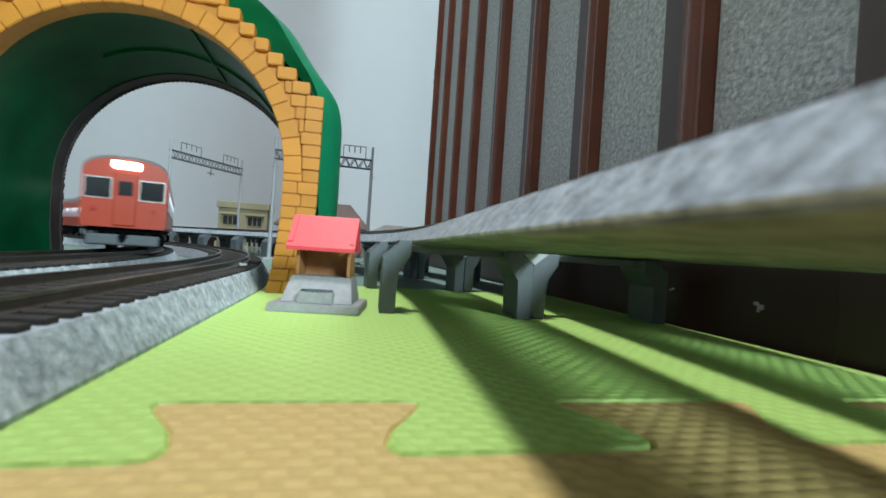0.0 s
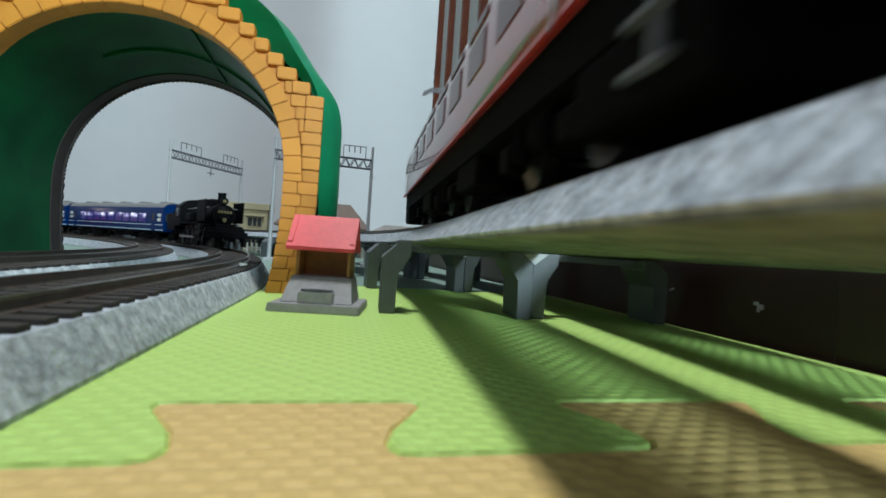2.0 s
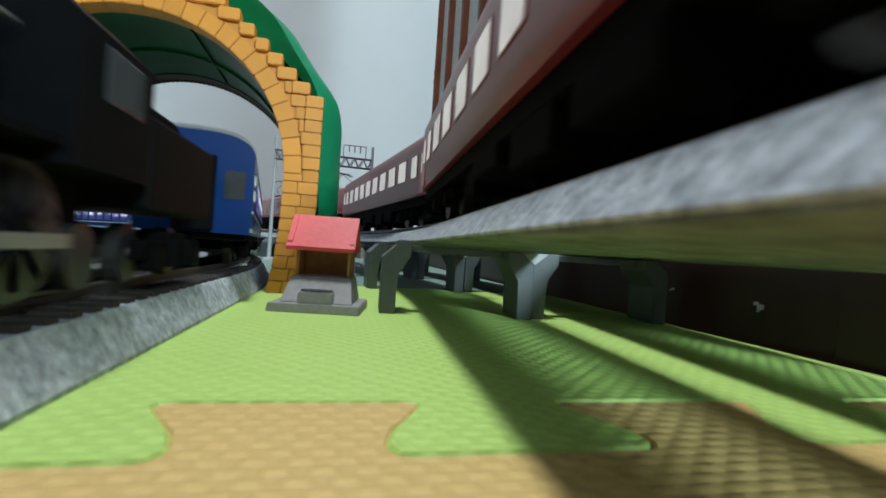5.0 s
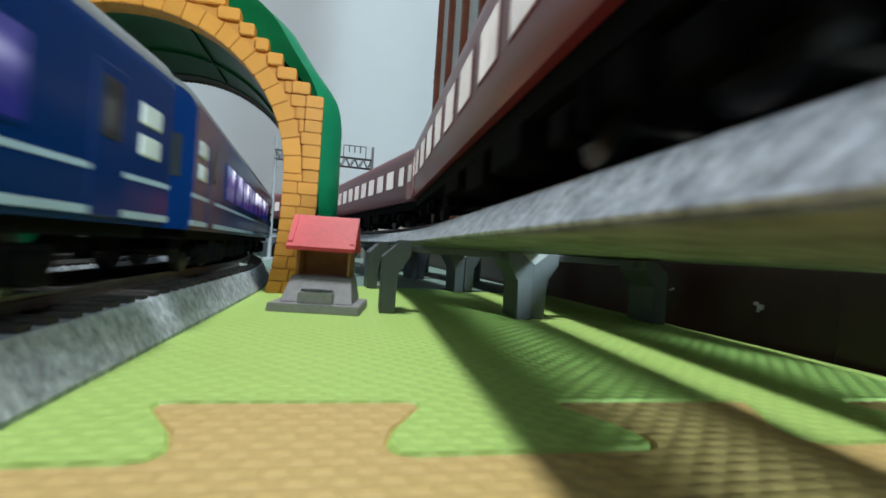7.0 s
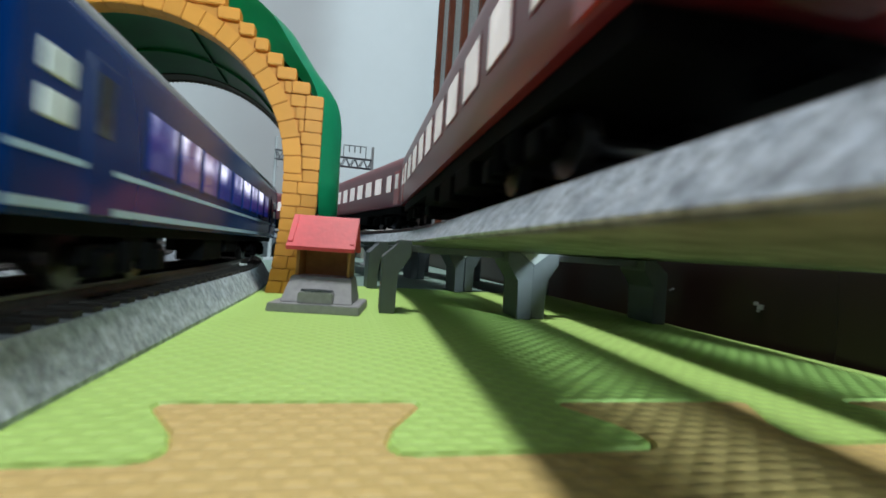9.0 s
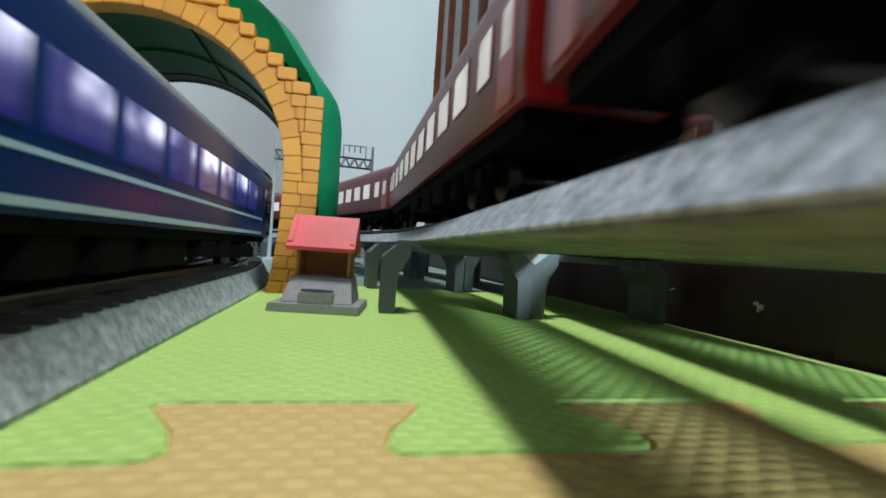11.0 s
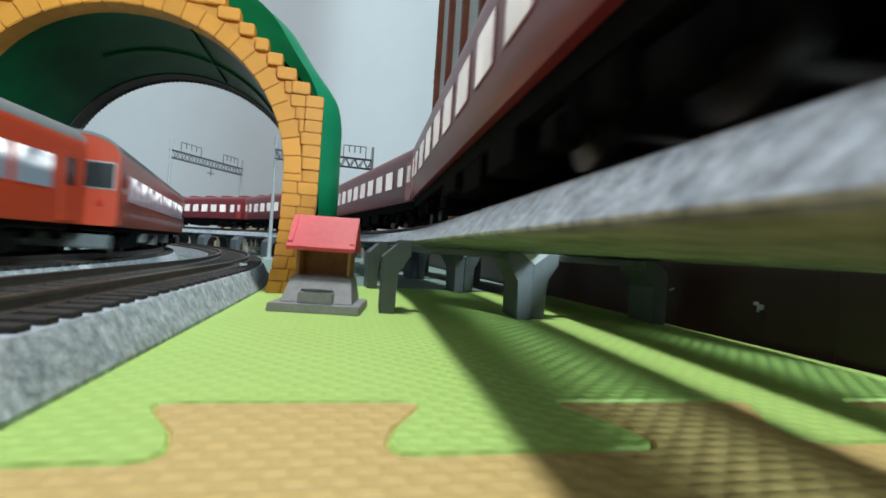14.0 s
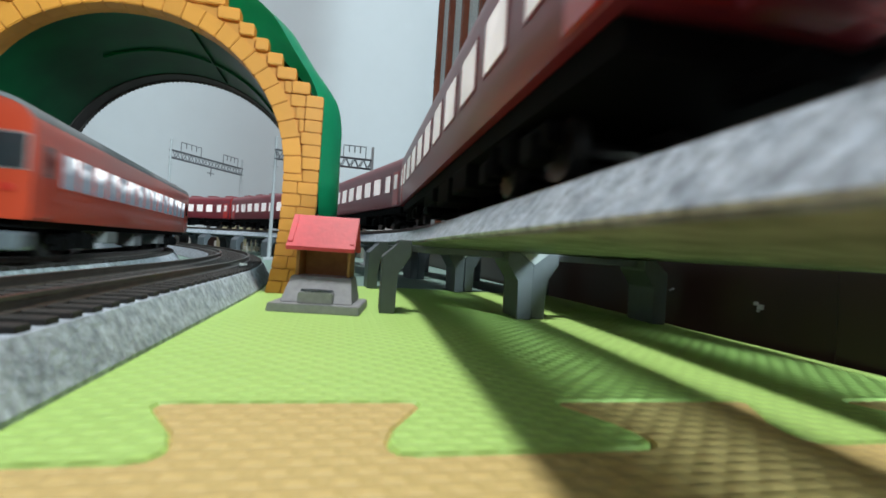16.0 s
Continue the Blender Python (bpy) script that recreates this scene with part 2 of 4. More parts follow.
# ---------------------------------------------------------------- track plan


class Oval:
    """A closed oval of track: two straights joined by half circles. s runs away from the camera along the straight on the side x = x0."""

    def __init__(self, x0, y_far, y_near, radius, lean=0.0, pivot=160.0):
        self.r, self.n, self.f = radius, y_near, y_far
        self.straight = y_far - y_near
        self.length = 2 * self.straight + 2 * math.pi * radius
        self.m = Matrix.Translation((x0 / 1000, pivot / 1000, 0)) @ Matrix.Rotation(-radians(lean), 4, "Z") @ Matrix.Translation((0, -pivot / 1000, 0))

    def at(self, s):
        """Place and outward normal at s mm (s = 0 at y_near on the camera's side)."""
        s %= self.length
        st, r = self.straight, self.r
        if s < st:
            p, n = (0, self.n + s), (1, 0)
        elif s < st + math.pi * r:
            a = (s - st) / r
            n = (math.cos(a), math.sin(a))
            p = (-r + r * n[0], self.f + r * n[1])
        elif s < 2 * st + math.pi * r:
            p, n = (-2 * r, self.f - (s - st - math.pi * r)), (-1, 0)
        else:
            a = math.pi + (s - 2 * st - math.pi * r) / r
            n = (math.cos(a), math.sin(a))
            p = (-r + r * n[0], self.n + r * n[1])
        q = self.m @ Vector((p[0] / 1000, p[1] / 1000, 0))
        w = self.m.to_3x3() @ Vector((n[0], n[1], 0))
        return q.x, q.y, w.x, w.y

    def path(self, s0, s1, step):
        k = max(2, int((s1 - s0) / step))
        return [self.at(s0 + (s1 - s0) * i / k) for i in range(k + 1)]


NEAR = Oval(-54.5, 182.0, 27.0, 730.0, 0.9, 60.0)        # ground track beside the camera
INNER = Oval(-108.5, 180.0, 27.0, 676.0, 0.9, 60.0)      # ground track inside it
HIGH = Oval(48.6, 165.0, 0.0, 815.0, 3.5)     # raised track
HIGH_2 = Oval(102.6, 165.0, 0.0, 870.0, 3.5)  # raised track outside it
HIGH_BASE, BED = 0.0238, 0.0070
GROUND_BASE, GROUND_BED = 0.0, 0.0082
GROUND_RAIL, HIGH_RAIL = GROUND_BED + 0.0030, HIGH_BASE + BED + 0.0034


def lay_track(name, oval, base, label, half, bed):
    th = thing(name, label, "model track", "model railway tracks")
    top = base + bed
    inset = 0.0042
    h = half
    rows = oval.path(0, oval.length, 14)[:-1]
    bm = B()
    lip = base + 0.0011 if base > 0 else base
    sweep(bm, [(-h + 0.0004, lip), (-h, lip + 0.0005), (-h + inset, top), (h - inset, top), (h, base + 0.0008), (h, base)], rows, True)
    part("roadbed", bm, "ballast", th, "grey speckled moulded roadbed")
    # thin flat sheet whose darker, blotchy grey paints the shade under the deck
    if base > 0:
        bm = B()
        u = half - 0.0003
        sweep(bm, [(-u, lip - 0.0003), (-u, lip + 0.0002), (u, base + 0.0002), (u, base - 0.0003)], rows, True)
        part("underside", bm, "deck_under", th, "flat underside sheet, grey darkened as in shade")
    bm = B()
    w = half - inset - 0.0042
    sweep(bm, [(-w, top - 0.001), (-w, top + 0.0003), (w, top + 0.0003), (w, top - 0.001)], rows, True)
    part("ballast", bm, "ballast_top", th, "brown and mossy ballast")
    for side in (-1, 1):
        bm = B()
        c, b = side * 0.00855, top + 0.0006
        sweep(bm, [(c - 0.0009, b), (c - 0.0009, b + 0.0004), (c - 0.0003, b + 0.0008), (c - 0.0003, b + 0.0017), (c - 0.00055, b + 0.0021), (c - 0.00055, b + 0.0027),
                   (c + 0.00055, b + 0.0027), (c + 0.00055, b + 0.0021), (c + 0.0003, b + 0.0017), (c + 0.0003, b + 0.0008), (c + 0.0009, b + 0.0004), (c + 0.0009, b)], rows, True)
        part("rail", bm, "rail", th)
    # sleepers: those beside the camera singly, the rest as one mesh
    count = int(oval.length / 6.2)
    bm = B()
    reach = 0.0161 if base == 0 else 0.0138
    box(bm, -reach, reach, -0.0016, 0.0016, -0.0012, 0.0010, 0.0002)
    one = None
    verts, faces = [], []
    for i in range(count):
        s = i * oval.length / count
        x, y, nx, ny = oval.at(s)
        if s < 750 or s > oval.length - 60:
            m = Matrix(((nx, -ny, 0, x), (ny, nx, 0, y), (0, 0, 1, top), (0, 0, 0, 1)))
            if one is None:
                one = part("sleeper", bm, "tie", th)
                one.matrix_basis = m
            else:
                again(one, th, m)
        else:
            k = len(verts)
            for dz in (-0.0012, 0.0008):
                for a, b in ((-1, -1), (1, -1), (1, 1), (-1, 1)):
                    verts.append((x + nx * a * 0.0155 - ny * b * 0.0015, y + ny * a * 0.0155 + nx * b * 0.0015, top + dz))
            faces += [(k + 4, k + 5, k + 6, k + 7)] + [(k + j, k + (j + 1) % 4, k + 4 + (j + 1) % 4, k + 4 + j) for j in range(4)]
    if oval is NEAR:
        rnd = random.Random(8)
        bm = B()
        for s0, side in ((171.0, -0.0125), (176.0, -0.0110), (182.0, -0.0130), (188.0, -0.0120), (203.0, 0.0100), (209.0, 0.0110), (215.0, 0.0090)):
            x, y, nx, ny = oval.at(s0)
            for k in range(3):
                m = Matrix.Translation((x + nx * (side + rnd.uniform(-0.001, 0.001)), y + ny * side + rnd.uniform(-0.002, 0.002), top + 0.0014))
                bmesh.ops.create_icosphere(bm, subdivisions=1, radius=rnd.uniform(0.0005, 0.0010), matrix=m @ Matrix.Diagonal((1, 1.3, 0.7, 1)))
        part("loose_stones", bm, "white", th, "pale loose ballast stones")
    me = bpy.data.meshes.new("sleepers")
    me.from_pydata(verts, [], faces)
    me.materials.append(M["tie"])
    rest = new("sleepers", me)
    rest.parent = th
    tagged(rest, kind="stuff")
    return th


def portal_pier(joint):
    """Grey portal pier with cut outer corners and haunches; stands on z = 0, track along y."""
    th = thing("viaduct_pier", "dark grey plastic portal pier with chamfered haunches", "pier", "viaduct piers")
    hb, half, d = HIGH_BASE, 0.0263, 0.0088
    for side in (-1, 1):
        top = hb + 0.0012 if joint and side < 0 else hb - 0.0004
        outline = [(half, 0), (half, hb - 0.0048), (half - 0.0052, hb - 0.0004), (half - 0.0052, top), (half - 0.0096, top), (half - 0.0096, hb - 0.0042),
                   (half - 0.0052, hb - 0.0102), (half - 0.0052, 0)]
        bm = B()
        prism(bm, [(side * x, z) for x, z in outline], -d, d)
        bmesh.ops.bevel(bm, geom=bm.edges[:], offset=0.0003, segments=1, affect="EDGES")
        part("leg", bm, "pier", th)
    bm = B()
    box(bm, -half + 0.0090, half - 0.0090, -0.0035, 0.0035, hb - 0.0030, hb - 0.0005, 0.0003)
    part("crossbeam", bm, "pier", th)
    if joint:
        bm = B()
        prism(bm, [(half + 0.0003, hb - 0.0046), (half - 0.0046, hb - 0.0006), (half + 0.0052, hb - 0.0006)], -d + 0.0004, d - 0.0006)
        part("joint_wedge", bm, "mast", th, "grey wedge joining two piers")
    return th


def place_piers():
    """Piers stand in pairs, one under each raised line, on common radii."""
    n = 55
    for oval, off, joint in ((HIGH, 0.0076, True), (HIGH_2, 0.0080, False)):
        first = None
        for i in range(n):
            s = 165.0 + i * 95.0
            st, turn = HIGH.straight, math.pi * HIGH.r
            if st < s < st + turn:
                s = st + (s - st) * oval.r / HIGH.r
            elif s >= 2 * st + turn:
                s = 2 * st + math.pi * oval.r + (s - 2 * st - turn) * oval.r / HIGH.r
            elif s >= st + turn:
                s += math.pi * (oval.r - HIGH.r)
            x, y, nx, ny = oval.at(s)
            x, y = x - off * nx, y - off * ny
            m = Matrix(((nx, -ny, 0, x), (ny, nx, 0, y), (0, 0, 1, 0), (0, 0, 0, 1)))
            if first is None:
                first = portal_pier(joint)
                first.matrix_basis = m
            else:
                copy_thing(first, m)


# ---------------------------------------------------------------- the room
def room():
    bm = B()
    box(bm, -2.6, 1.9, -1.6, 1.75, -0.03, -0.0102)
    tagged(link_mesh("floor", bm, "floor"), "pale grey floor under the mats", "floor", kind="structure")
    bm = B()
    box(bm, -2.6, 1.9, 1.75, 1.87, -0.03, 2.4)
    tagged(link_mesh("wall_north", bm, "wall"), "plain pale grey painted room wall", "wall", kind="structure")
    bm = B()
    for x0, x1, z0, z1 in ((-2.6, 0.42, -0.03, 2.4), (1.02, 1.9, -0.03, 2.4), (0.42, 1.02, -0.03, 0.52), (0.42, 1.02, 1.12, 2.4)):
        box(bm, x0, x1, -1.72, -1.6, z0, z1)
    tagged(link_mesh("wall_south", bm, "wall"), "plain pale grey painted room wall", "wall", kind="structure")
    win = thing("window_1", "plain white framed room window", "window", kind="structure")
    for x0, x1, z0, z1 in ((0.42, 0.46, 0.52, 1.12), (0.98, 1.02, 0.52, 1.12), (0.46, 0.98, 0.52, 0.56), (0.46, 0.98, 1.08, 1.12)):
        bm = B()
        box(bm, x0, x1, -1.70, -1.64, z0, z1)
        part("window_frame", bm, "white", win)
    bm = B()
    box(bm, -2.72, -2.6, -1.72, 1.87, -0.03, 2.4)
    tagged(link_mesh("wall_west", bm, "wall"), "plain pale grey painted room wall", "wall", kind="structure")
    bm = B()
    box(bm, 1.9, 2.02, -1.72, 1.87, -0.03, 2.4)
    tagged(link_mesh("wall_east", bm, "wall"), "plain pale grey painted room wall", "wall", kind="structure")
    bm = B()
    box(bm, -2.72, 2.02, -1.72, 1.87, 2.4, 2.5)
    tagged(link_mesh("ceiling", bm, "ceiling"), "plain white ceiling", "ceiling", kind="structure")


PERIOD, DEPTH = 0.0557, 0.0176


def seam(y0, x_from, x_to, origin):
    """The dovetailed puzzle edge along x near y0: a list of (x, y)."""
    pts = []
    k0 = math.floor((x_from - origin) / PERIOD)
    k1 = math.ceil((x_to - origin) / PERIOD)
    corner = [(-0.0142, 0), (-0.0124, 0.0005), (-0.0115, 0.0018), (-0.0113, 0.0036), (-0.0124, 0.0075), (-0.0162, 0.0142), (-0.0171, 0.0160), (-0.0167, 0.0172), (-0.0152, DEPTH)]
    for k in range(k0, k1 + 1):
        c = origin + k * PERIOD
        for dx, dy in corner + [(-dx, dy) for dx, dy in corner[::-1]]:
            x = c + dx
            if x_from < x < x_to:
                pts.append((x, y0 + dy))
    return [(x_from, pts[0][1])] + pts + [(x_to, pts[-1][1])]


def foam(name, outline, mat, label):
    """A 10 mm foam tile with a slightly rounded rim; the outline runs anticlockwise."""
    bm = B()
    k = len(outline)
    tri = tessellate_polygon([[Vector((x, y, 0)) for x, y in outline]])
    mid = []
    for i in range(k):
        p, q, r = Vector(outline[i - 1]), Vector(outline[i]), Vector(outline[(i + 1) % k])
        t = (q - p).normalized() + (r - q).normalized()
        mid.append(Vector((-t.y, t.x)).normalized() * 0.0005)
    top = [bm.verts.new((x + m.x, y + m.y, 0)) for (x, y), m in zip(outline, mid)]
    rim = [bm.verts.new((x, y, -0.0005)) for x, y in outline]
    low = [bm.verts.new((x, y, -0.010)) for x, y in outline]
    for t in tri:
        bm.faces.new([top[i] for i in t])
    for i in range(k):
        j = (i + 1) % k
        bm.faces.new((rim[i], rim[j], top[j], top[i]))
        bm.faces.new((low[i], low[j], rim[j], rim[i]))
    ob = link_mesh(name, bm, mat)
    return tagged(ob, label, "foam mat", "foam floor mats")


def mats():
    s = seam(0.0505, -0.30, 0.124, -0.0045)
    foam("foam_mat", s + [(0.1235, 0.262), (-0.30, 0.262)], "mat_green", "lime green embossed foam puzzle mat")
    low = [(x, y - 0.0005) for x, y in s]
    foam("foam_mat", [(-0.30, -0.26), (0.124, -0.26)] + low[::-1], "mat_tan", "tan embossed foam puzzle mat")
    foam("foam_mat", [(-0.30, 0.2628), (0.124, 0.2628), (0.124, 0.9), (-0.30, 0.9)], "mat_teal", "grey-green embossed foam mat behind the tunnel")
    foam("foam_mat", [(-0.95, 0.0), (-0.3005, 0.0), (-0.3005, 0.9), (-0.95, 0.9)], "mat_teal", "grey-green embossed foam mat inside the loop")


HOOKS = []


def partition():
    """Tall partition of felt panels between rounded brown slats, on a dark board."""
    bm = B()
    box(bm, 0.1310, 0.1535, 0.055, 0.82, -0.0100, 0.060, 0.001)
    board = thing("base_board", "dark brown scuffed wooden board on edge", "board")
    part("plank", bm, "board", board)
    for x, z, r in ((0.1245, 0.0110, 0.0011), (0.1262, 0.0119, 0.0008), (0.1252, 0.0097, 0.0005), (0.1650, 0.0131, 0.0006), (0.1664, 0.0125, 0.0004)):
        bm = B()
        box(bm, 0.1306, 0.1311, x - r, x + r, z - r * 0.7, z + r * 0.7, 0, Matrix.Rotation(0, 4, "X"))
        part("scuff", bm, "hut_grey", board, "pale scuff mark")
    bm = B()
    box(bm, 0.1290, 0.1309, 0.0600, 0.1000, -0.0100, 0.060, 0.0006)
    part("end_block", bm, "board", board, "darker end block of the board")
    for z in (0.318, 0.303):
        bm = B()
        box(bm, 0.1385, 0.1510, 0.7876, 0.7940, z, z + 0.009, 0.001)
        HOOKS.append(bm)
    th = thing("folding_partition", "tall partition of grey felt panels and brown slats", "partition")
    pitch, x0 = 0.0850, 0.139
    for i in range(-1, 8):
        y = 0.1695 + i * pitch
        bm = B()
        box(bm, x0 + 0.004, x0 + 0.012, y - pitch + 0.0230, y - 0.0065, 0.05, 1.75)
        part("felt_panel", bm, "felt", th)
        bm = B()
        box(bm, x0, x0 + 0.013, y + 0.0062, y + 0.0225, 0.05, 1.75, 0.0008)
        part("edge_strip", bm, "slat_side", th)
        bm = B()
        cyl(bm, (x0 + 0.0012, y, 0.05), (x0 + 0.0012, y, 1.75), 0.0060, seg=24)
        for dy in (-0.0040, 0.0040):
            box(bm, x0 - 0.0030, x0 + 0.012, y + dy - 0.0020, y + dy + 0.0020, 0.05, 1.75)
        part("slat", bm, "slat", th, smooth=True)
    for bm in HOOKS:
        part("hinge", bm, "black", th, "small black hinge")


# ---------------------------------------------------------------- tunnel
def tunnel():
    th = thing("toy_tunnel", "green plastic toy tunnel with an orange brick portal", "tunnel")
    cx, cz, r = -0.0838, 0.0500, 0.0595
    y0, y1 = 0.2065, 0.2800
    shear = Matrix(((1, 0.033, 0, -0.033 * y0), (0, 1, 0, 0), (0, -0.062, 1, 0.062 * y0), (0, 0, 0, 1)))

    def arch(a, rr):
        return cx + rr * math.cos(a), cz + rr * math.sin(a)

    def edge(z, off=0.0):
        """Half width of the opening at height z below the arch."""
        t = max(0.0, 1 - z / 0.040)
        return r + off - 0.0042 * t * t

    def section(off):
        low = [(edge(z, off), z) for z in (0.0, 0.008, 0.016, 0.026, 0.038)]
        return [(cx + x, z) for x, z in low] + [arch(math.pi * i / 40, r + off) for i in range(41)] + [(cx - x, z) for x, z in low[::-1]]
    # the lining's green is darkened to carry the shade inside the tunnel
    bm = B()
    prism(bm, section(0.0008) + section(0.0030)[::-1], y0 + 0.008, y1 - 0.0062, shear)
    for v in bm.verts:
        v.co.z = max(v.co.z, 0.0)
    part("lining", bm, "tunnel_green", th, "glossy green inner shell, colour darkened as in shade", smooth=True)
    # outer hillside with flat facets and soft lumps
    half = [(0.0800, 0.0), (0.0812, 0.012), (0.0820, 0.030), (0.0818, 0.050), (0.0810, 0.070), (0.0790, 0.084), (0.0750, 0.093), (0.0695, 0.1010), (0.0632, 0.1090),
            (0.0560, 0.1170), (0.0480, 0.1230), (0.0390, 0.1270), (0.0270, 0.1285), (0.0140, 0.1300), (0.0, 0.1305)]
    ctrl = half + [(-x, z) for x, z in half[-2::-1]]
    outline = []
    for i in range(len(ctrl) - 1):
        p0, p1, p2, p3 = ctrl[max(i - 1, 0)], ctrl[i], ctrl[i + 1], ctrl[min(i + 2, len(ctrl) - 1)]
        for t in (0.0, 0.25, 0.5, 0.75):
            outline.append(tuple(0.5 * (2 * p1[c] + (p2[c] - p0[c]) * t + (2 * p0[c] - 5 * p1[c] + 4 * p2[c] - p3[c]) * t * t + (3 * p1[c] - p0[c] - 3 * p2[c] + p3[c]) * t ** 3) for c in (0, 1)))
    outline.append(ctrl[-1])
    rows = []
    bm = B()
    for j in range(11):
        v = j / 10
        y = y0 + 0.0075 + v * (y1 - y0 - 0.0085)
        swell = 0.90 + 0.10 * min(1.0, v * 5) - 0.08 * max(0.0, v - 0.6)
        row = []
        for i, (x, z) in enumerate(outline):
            k = swell * (1 + 0.010 * math.sin(i * 0.36 + v * 4) + 0.007 * math.sin(i * 0.22 - v * 9))
            row.append(bm.verts.new((cx + x * k, y, z * (0.97 + 0.03 * k))))
        rows.append(row)
    for p, q in zip(rows, rows[1:]):
        for i in range(len(outline) - 1):
            bm.faces.new((p[i], p[i + 1], q[i + 1], q[i]))
    bmesh.ops.solidify(bm, geom=bm.faces[:], thickness=0.0012)
    part("hill_casing", bm, "hill_green", th, "glossy green moulded hillside", smooth=True)
    # back wall between hillside and opening, and a ragged rear rim
    bm = B()
    prism(bm, [(cx + x * 0.965, z) for x, z in outline] + [(x + 0.0024, max(0.0, z - 0.006)) for x, z in section(0.0032)[::-1]], y1 - 0.0015, y1 - 0.0003)
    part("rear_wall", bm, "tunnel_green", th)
    bm = B()
    inner_pts, outer_pts = [], section(0.0034)
    n = 210
    base = section(0.0)
    for i in range(n):
        t = i / (n - 1) * (len(base) - 1)
        k = min(int(t), len(base) - 2)
        f = t - k
        x = base[k][0] * (1 - f) + base[k + 1][0] * f
        z = base[k][1] * (1 - f) + base[k + 1][1] * f
        d = 0.0006 if i % 2 else 0.0
        inner_pts.append((x + (cx - x) / r * d, z + (cz - z) / r * d if z > 0.001 else z))
    prism(bm, inner_pts + outer_pts[::-1], y1 + 0.0014, y1 + 0.0028, shear)
    prism(bm, section(0.0003) + outer_pts[::-1], y1 - 0.0060, y1 + 0.0013, shear)
    for v in bm.verts:
        v.co.z = max(v.co.z, 0.0)
    part("rear_rim", bm, "tunnel_dark", th, "dull brown ragged rear rim")
    # moulded ridge round the lining and a seam along its crown
    bm = B()
    arc = [radians(38 + 2 * i) for i in range(41)]
    prism(bm, [arch(a, r - 0.0003) for a in arc] + [arch(a, r + 0.0012) for a in arc[::-1]], y0 + 0.0400, y0 + 0.0418, shear)
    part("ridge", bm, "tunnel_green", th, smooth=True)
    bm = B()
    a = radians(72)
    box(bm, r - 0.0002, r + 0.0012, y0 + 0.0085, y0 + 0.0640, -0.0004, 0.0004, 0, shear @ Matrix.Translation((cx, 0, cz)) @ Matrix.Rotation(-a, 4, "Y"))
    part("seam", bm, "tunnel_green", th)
    # portal backing
    bm = B()
    back_out = [(cx + 0.0672, 0.0), (cx + 0.0715, 0.036), (cx + 0.0722, 0.0775)] + [(cx + x, z) for x, z in ((0.036, 0.1130), (0.018, 0.1220), (0.0, 0.1235), (-0.018, 0.1220), (-0.036, 0.1130))] + [
        (cx - 0.0722, 0.0775), (cx - 0.0715, 0.036), (cx - 0.0672, 0.0)]
    prism(bm, section(0.0002) + back_out[::-1], y0 + 0.0012, y0 + 0.0095)
    port = part("portal", bm, "orange_joint", th, "orange brick-pattern plastic portal")

    def brick(pts, proud=0.0):
        bm = B()
        prism(bm, pts, y0 - proud, y0 + 0.0055)
        bmesh.ops.bevel(bm, geom=bm.edges[:], offset=0.00032, segments=2, affect="EDGES")
        part("brick", bm, "orange", port)
    g, ring = 0.00010, 0.0072
    n = 27
    for i in range(n):
        a0, a1 = math.pi * i / n + g / r, math.pi * (i + 1) / n - g / r
        brick([arch(a0, r), arch(a0, r + ring), arch(a1, r + ring), arch(a1, r)], 0.0004)
    # courses between ring and stepped outline
    course = 0.0052
    for k in range(25):
        z0, z1 = 0.0 + k * course + g, (k + 1) * course - g
        zm = (z0 + z1) / 2
        for side in (-1, 1):
            if zm < cz:
                lo, hi = edge(z0), edge(z1)
                o0, o1 = 0.0686 + 0.0050 * min(1.0, z0 / 0.036), 0.0686 + 0.0050 * min(1.0, z1 / 0.036)
                m0, m1 = lo + (0.0076 if k % 2 else 0.0060), hi + (0.0076 if k % 2 else 0.0060)
                zc = min(z1, cz - g)
                brick([(cx + side * a, b) for a, b in ((lo, z0), (m0 - g, z0), (m1 - g, zc), (hi, zc))], 0.0004)
                brick([(cx + side * a, b) for a, b in ((m0 + g, z0), (o0, z0), (o1, z1), (m1 + g, z1))], 0.0002 if k % 2 else 0.0006)
            else:
                out = 0.0738 if z1 < 0.0842 else 0.0738 - round((z0 - 0.0780) / course) * 0.0058
                if z1 > 0.0842 and out < 0.004:
                    continue
                d = (r + ring) ** 2 - (max(z0 - cz, 0)) ** 2
                inn = math.sqrt(d) if d > 0 else 0.0
                x, first = out, True
                while x - inn > 0.0012:
                    w = min(0.0072 if first else 0.0066, x - inn)
                    if x - w - inn < 0.0014:
                        w = x - inn
                    brick([(cx + side * a, b) for a, b in ((x - w + g, z0), (x - g, z0), (x - g, z1), (x - w + g, z1))], 0.0009 if first else 0.0)
                    x -= w
                    first = False


